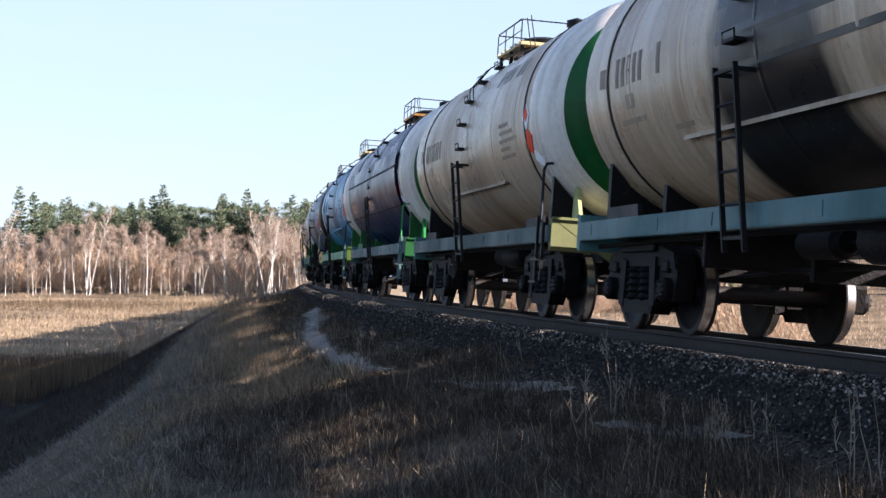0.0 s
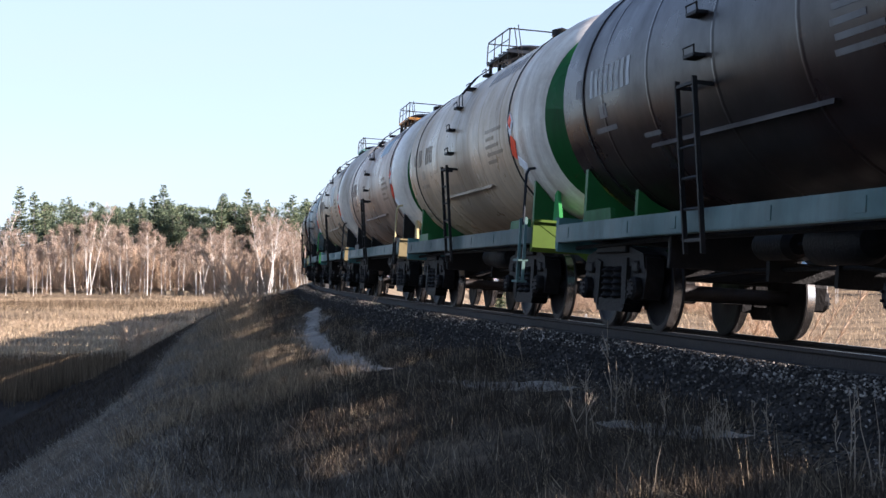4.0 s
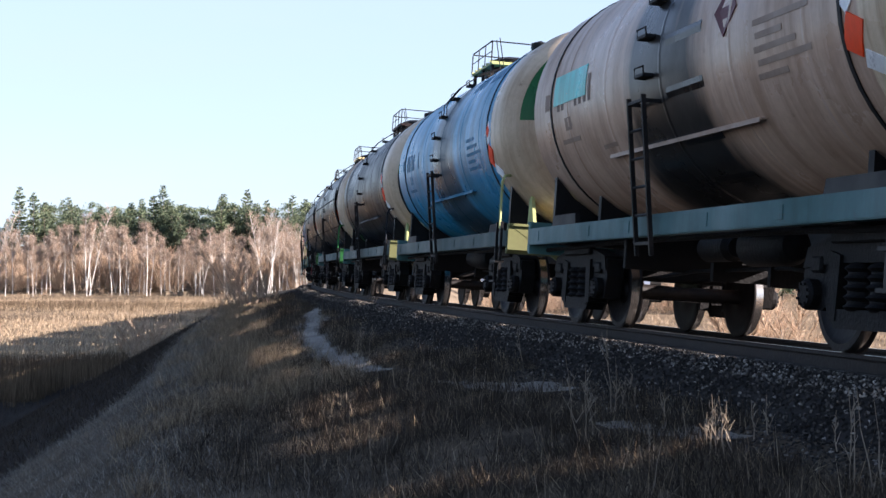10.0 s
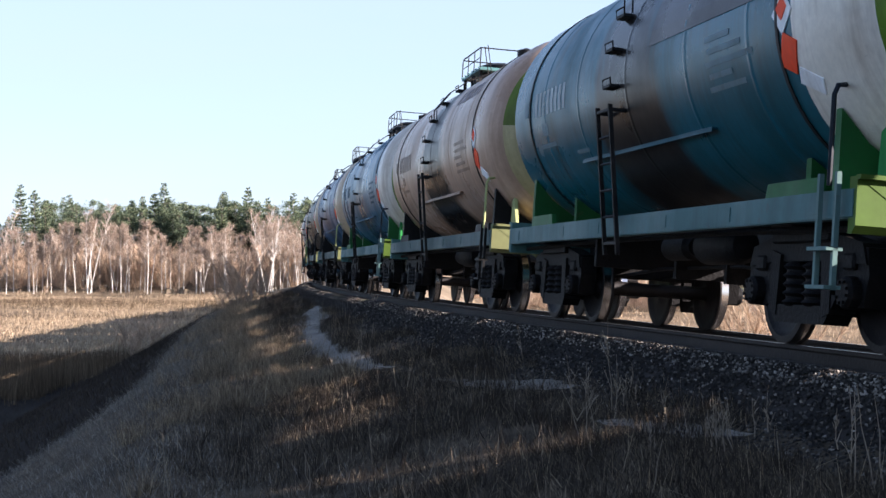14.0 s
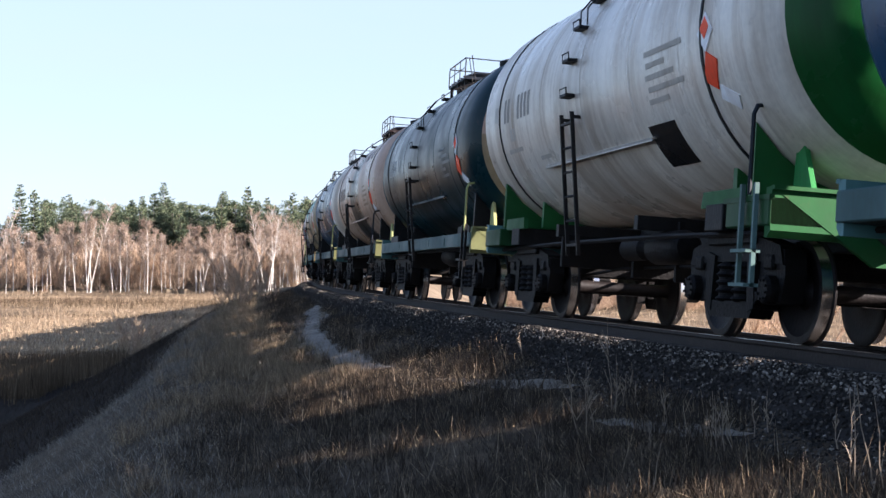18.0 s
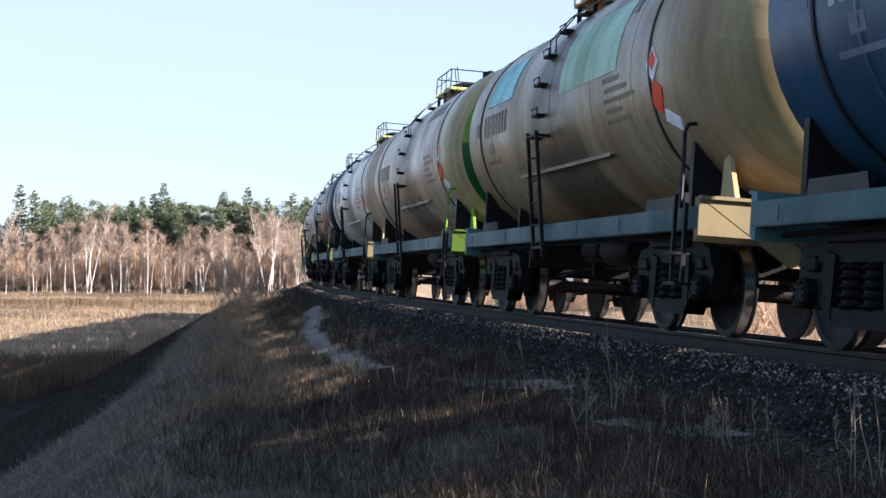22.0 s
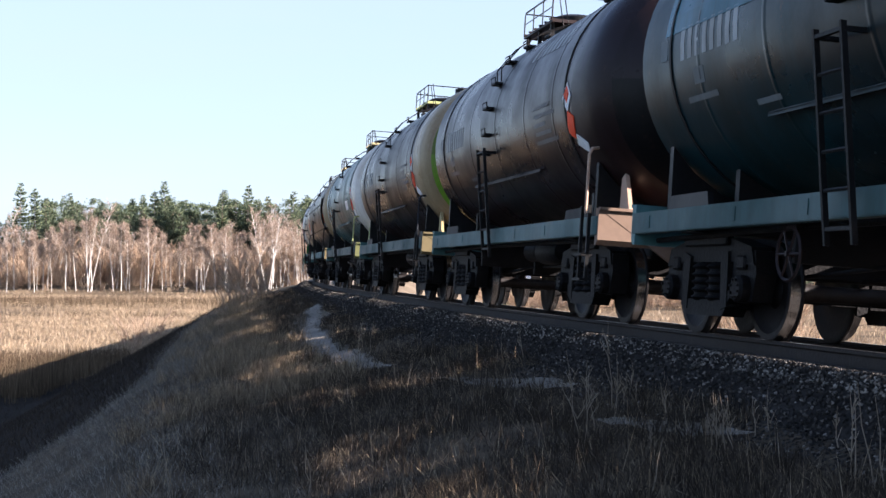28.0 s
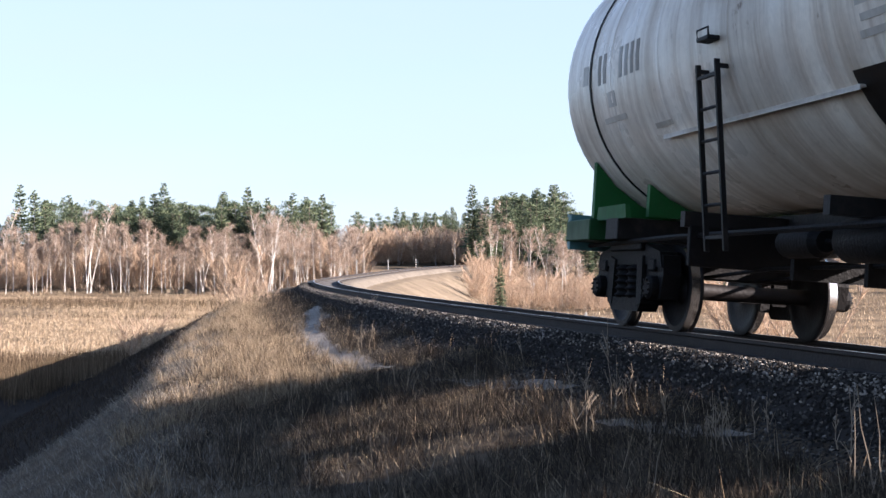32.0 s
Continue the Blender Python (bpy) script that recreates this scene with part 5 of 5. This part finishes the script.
grow("meadow_weeds", 26000, meadow_brush, 0.5, 1.6, 0.03, 0.3, REED, "brown weeds and willow shoots standing in strips over the meadow")
grow("meadow_grass", 90000, meadow, 0.2, 0.6, 0.022, 0.4, GRASS, "tall dry reed grass over the meadow")
grow("meadow_grass", 30000, far_meadow, 0.25, 0.8, 0.04, 0.3, GRASS, "tall dry grass on the far side of the line")


# trodden gravel path along the foot of the ballast
GRAVEL = ramp_mat("pale_path_gravel", [(0.3, (0.13, 0.113, 0.094)), (0.5, (0.24, 0.21, 0.175)), (0.72, (0.42, 0.37, 0.305))], 0.95, 0, 6.0, 10.0, 0.9, 40.0, spec=0.05)


def gravel_patch(stops, middles, width, seed):
    r = random.Random(seed)
    n = int((stops[-1] - stops[0]) / 0.2) + 2
    xs, ys, edge = [], [], [0.0, 0.0]
    for i in range(n):
        q = i / (n - 1)
        s = stops[0] + (stops[-1] - stops[0]) * q
        fat = max(0.04, math.sin(q * math.pi)) ** 0.4
        mid = float(np.interp(s, stops, middles))
        edge = [0.8 * e + r.uniform(-0.07, 0.07) for e in edge]
        for k in range(5):
            o = mid + width * (k / 4 - 0.5) * fat + edge[0] * (1 - k / 4) + edge[1] * k / 4 + r.uniform(-0.02, 0.02)
            p, th = line_at(s, -o)
            xs.append(p.x)
            ys.append(p.y)
    z = ground_z(np.array(xs), np.array(ys)) + 0.012
    f = [(i * 5 + k, i * 5 + k + 1, i * 5 + k + 6, i * 5 + k + 5) for i in range(n - 1) for k in range(4)]
    tagged(new("gravel_path", quick("gravel_path", list(zip(xs, ys, z)), f, [GRAVEL], True)), "pale trodden gravel along the foot of the ballast", "path", kind="structure")


gravel_patch((21.8, 23, 28, 33, 40, 48), (2.5, 2.7, 2.75, 2.5, 1.9, 1.2), 0.8, 1)
gravel_patch((15.9, 17.0, 18.2, 19.4), (1.45, 1.72, 2.0, 2.35), 0.30, 2)
gravel_patch((11.4, 12.4, 13.6), (1.55, 1.72, 1.95), 0.25, 4)


# stones of the ballast shoulder
def stones(name, n, s0, s1, o0, o1, size, label, mat=STONE):
    r = np.random.RandomState(n)
    s, o = s0 + (s1 - s0) * r.uniform(0, 1, n) ** 1.7, r.uniform(o0, o1, n)
    px, py, pz, th = np.interp(s, S, RX), np.interp(s, S, RY), np.interp(s, S, RZ), np.interp(s, S, TH)
    h = np.interp(o, [0.2, 0.58, 0.86, 1.5, 1.95, 2.4], [-0.175, -0.155, -0.27, -0.80, -1.1, -1.1]) + o * math.tan(CANT) + pz
    x, y = px - o * np.cos(th), py - o * np.sin(th)
    h = np.maximum(h, ground_z(x, y) - 0.012)
    v = np.empty((n, 6, 3))
    ax = r.normal(0, 1, (n, 3, 3))
    q = np.linalg.qr(ax)[0]
    k = size * r.uniform(0.5, 1.25, (n, 3))
    for j in range(3):
        v[:, 2 * j] = q[:, j] * k[:, j:j + 1]
        v[:, 2 * j + 1] = -q[:, j] * k[:, j:j + 1] * r.uniform(0.6, 1, (n, 1))
    v += np.stack([x, y, h + 0.01], 1)[:, None, :]
    base = np.arange(n)[:, None, None] * 6
    f = base + np.array([(0, 2, 4), (2, 1, 4), (1, 3, 4), (3, 0, 4), (2, 0, 5), (1, 2, 5), (3, 1, 5), (0, 3, 5)])[None]
    tagged(new(name, quick(name, v.reshape(-1, 3).tolist(), f.reshape(-1, 3).tolist(), [mat])), label, "stones", kind="stuff")


stones("ballast_stones", 60000, 4, 95, 0.15, 1.7, 0.020, "loose dark crushed stones on the ballast shoulder")


# paler chips laid in the sunlit band of the shoulder, sunlight in their colour
LITCHIP = island_mat("sunlit_chip", [(0.0, (0.10, 0.090, 0.078)), (0.5, (0.20, 0.18, 0.155)), (1.0, (0.40, 0.36, 0.31))], 0.9, 0.05)
stones("pale_stone_chips", 3200, 9, 82, 0.44, 0.86, 0.020, "stone chips on the ballast shoulder, sunlight put into their colour", LITCHIP)


def meet(px, py):
    """The place where the sight line of a column and row first reaches the ground."""
    q = np.linspace(5, 420, 4000)
    x, z = (px - 784) / 2595 * q, EYE.z + (482.3 - py) / 2595 * q
    g = ground_z(x, q)
    i = int(np.argmax(g >= z)) if (g >= z).any() else len(q) - 1
    return Vector((x[i], q[i], g[i]))


def stalk(px, low, top, seed, branchy=True):
    p = meet(px, low)
    h = (low - top) * p.y / 2595
    random.seed(seed)
    sh = Shape()
    lean = Vector((random.uniform(-0.15, 0.15), 0, 1))
    pts = [lean * h * q + Vector((random.gauss(0, 0.012), random.gauss(0, 0.012), 0)) for q in (0, 0.3, 0.6, 1.0)]
    sh.tube(pts, 0.006, 4, r2=0.002)
    if branchy:
        for k in range(6):
            q = random.uniform(0.2, 0.8)
            d = Vector((random.choice((-1, 1)) * random.uniform(0.35, 0.9), random.uniform(-0.5, 0.5), random.uniform(0.9, 1.8))).normalized()
            a = lean * h * q
            e = a + d * h * random.uniform(0.22, 0.42) * (1.15 - q)
            sh.tube([a, a.lerp(e, 0.6) + Vector((0, 0, 0.006)), e], 0.0035, 3, r2=0.0015)
            m = a.lerp(e, 0.55)
            sh.tube([m, m + Vector((random.uniform(-0.8, 0.8), 0, 0.9)) * h * 0.10], 0.0022, 3)
    t = tagged(new("dry_stalk", sh.mesh("dry_stalk", [STEM])), "thin leafless weed stalk standing in the grass", "weed", "stalks on the verge")
    t.matrix_basis = pose(p.x, p.y, p.z - 0.02)


for k, (px, low, top) in enumerate([(1505, 860, 680), (1180, 760, 680), (1420, 700, 610), (640, 620, 560), (655, 625, 565),
                                    (925, 640, 575), (985, 640, 590), (1025, 775, 622), (1036, 778, 640), (1046, 772, 655), (1083, 728, 562),
                                    (1092, 725, 625), (1100, 722, 660), (1125, 712, 672), (1258, 800, 690), (1270, 806, 700), (1284, 802, 692), (1296, 800, 705), (1248, 795, 720), (1256, 650, 592), (1268, 652, 600),
                                    (1286, 648, 556), (1340, 772, 700), (1362, 770, 694), (1112, 700, 640), (1150, 800, 750), (1480, 800, 720)]):
    stalk(px, low, top, k + 50)
for k, (px, low, top) in enumerate([(545, 855, 795), (612, 790, 760), (410, 780, 745), (350, 800, 770), (320, 660, 610), (700, 800, 750), (800, 780, 735), (215, 650, 605), (470, 720, 690), (515, 700, 660), (300, 668, 622),
                                    (1135, 660, 700 - 90), (690, 860, 800), (760, 850, 790), (950, 800, 752), (850, 730, 690), (905, 735, 690), (590, 735, 700), (300, 880, 695), (548, 880, 800), (1155, 880, 775), (1545, 880, 825), (1512, 872, 690), (1540, 870, 680), (1560, 872, 700)]):
    stalk(px, low, top, k + 90, False)


def reeds(r, n):
    """A loose stand of reeds on the wet meadow at the foot of the bank."""
    q = r.uniform(0.0, 1.0, n)
    y = 79 + 22 * q + r.normal(0, 2.0, n)
    x = sight(15 + 200 * q, y) + r.normal(0, 0.25, n)
    return x, y


grow("reeds", 900, reeds, 1.6, 2.6, 0.018, 0.07, REED, "tall dry brown reeds at the foot of the bank")
# far posts, kilometre stone and concrete blocks
POST = ramp_mat("whitewashed_concrete", [(0.3, (0.30, 0.28, 0.25)), (0.7, (0.52, 0.50, 0.46))], 0.85, 0, 4.0)
for s, o, h in ((196, 3.2, 2.4), (226, 3.2, 2.2), (252, 3.2, 2.2)):
    p, th = line_at(s, -o)
    sh = Shape().box(-0.07, 0.07, -0.07, 0.07, -0.4, h, c=0.015).box(-0.09, 0.09, -0.09, 0.09, h - 0.35, h - 0.05)
    t = tagged(new("marker_post", sh.mesh("marker_post", [POST])), "pale concrete lineside marker post", "post", "lineside posts")
    t.matrix_basis = pose(p.x, p.y, drape(p.x, p.y))
p = meet(1037, 560)
t = tagged(new("marker_stone", Shape().box(-0.14, 0.14, -0.12, 0.12, -0.2, 0.5, c=0.03).mesh("marker_stone", [POST])), "small whitewashed marker stone beside the track", "marker stone")
t.matrix_basis = pose(p.x, p.y, p.z)
for px, w in ((300, 1.1), (325, 1.5)):
    x = sight(px, 281)
    t = tagged(new("concrete_block", Shape().box(-w / 2, w / 2, -0.8, 0.8, -0.2, 0.9, c=0.06).mesh("concrete_block", [SAND])), "pale concrete block lying at the wood's edge", "concrete block", "blocks at the wood")
    t.matrix_basis = pose(x, 281, drape(x, 281), 0, 0, px)


# ================= what moves =================
def motions():
    times = [q * 0.5 for q in range(65)]
    for i, w in enumerate(wagons):
        walk(w, [(t, train_pose(wagon_s(i, t))) for t in times])
    first = {}
    for w in wagons:
        for b in w.children:
            if not b.name.startswith("bogie"):
                continue
            for ws in b.children:
                if not ws.name.startswith("wheelset"):
                    continue
                x = round(ws.matrix_basis.translation.x, 3)
                if x not in first:
                    rows = []
                    for f in range(961):
                        t = f / 30
                        run = 564.5 - float(np.interp(t, [a for a, q in SPEED], [q for a, q in SPEED]))
                        rows.append((t, pose(x, 0, 0.475) @ Matrix.Rotation(run / 0.475, 4, "Y")))
                    walk(ws, rows)
                    first[x] = ws
                else:
                    ws.rotation_mode = "QUATERNION"
                    keys = ws.animation_data_create()
                    keys.action = first[x].animation_data.action
                    keys.action_slot = first[x].animation_data.action_slot


motions()
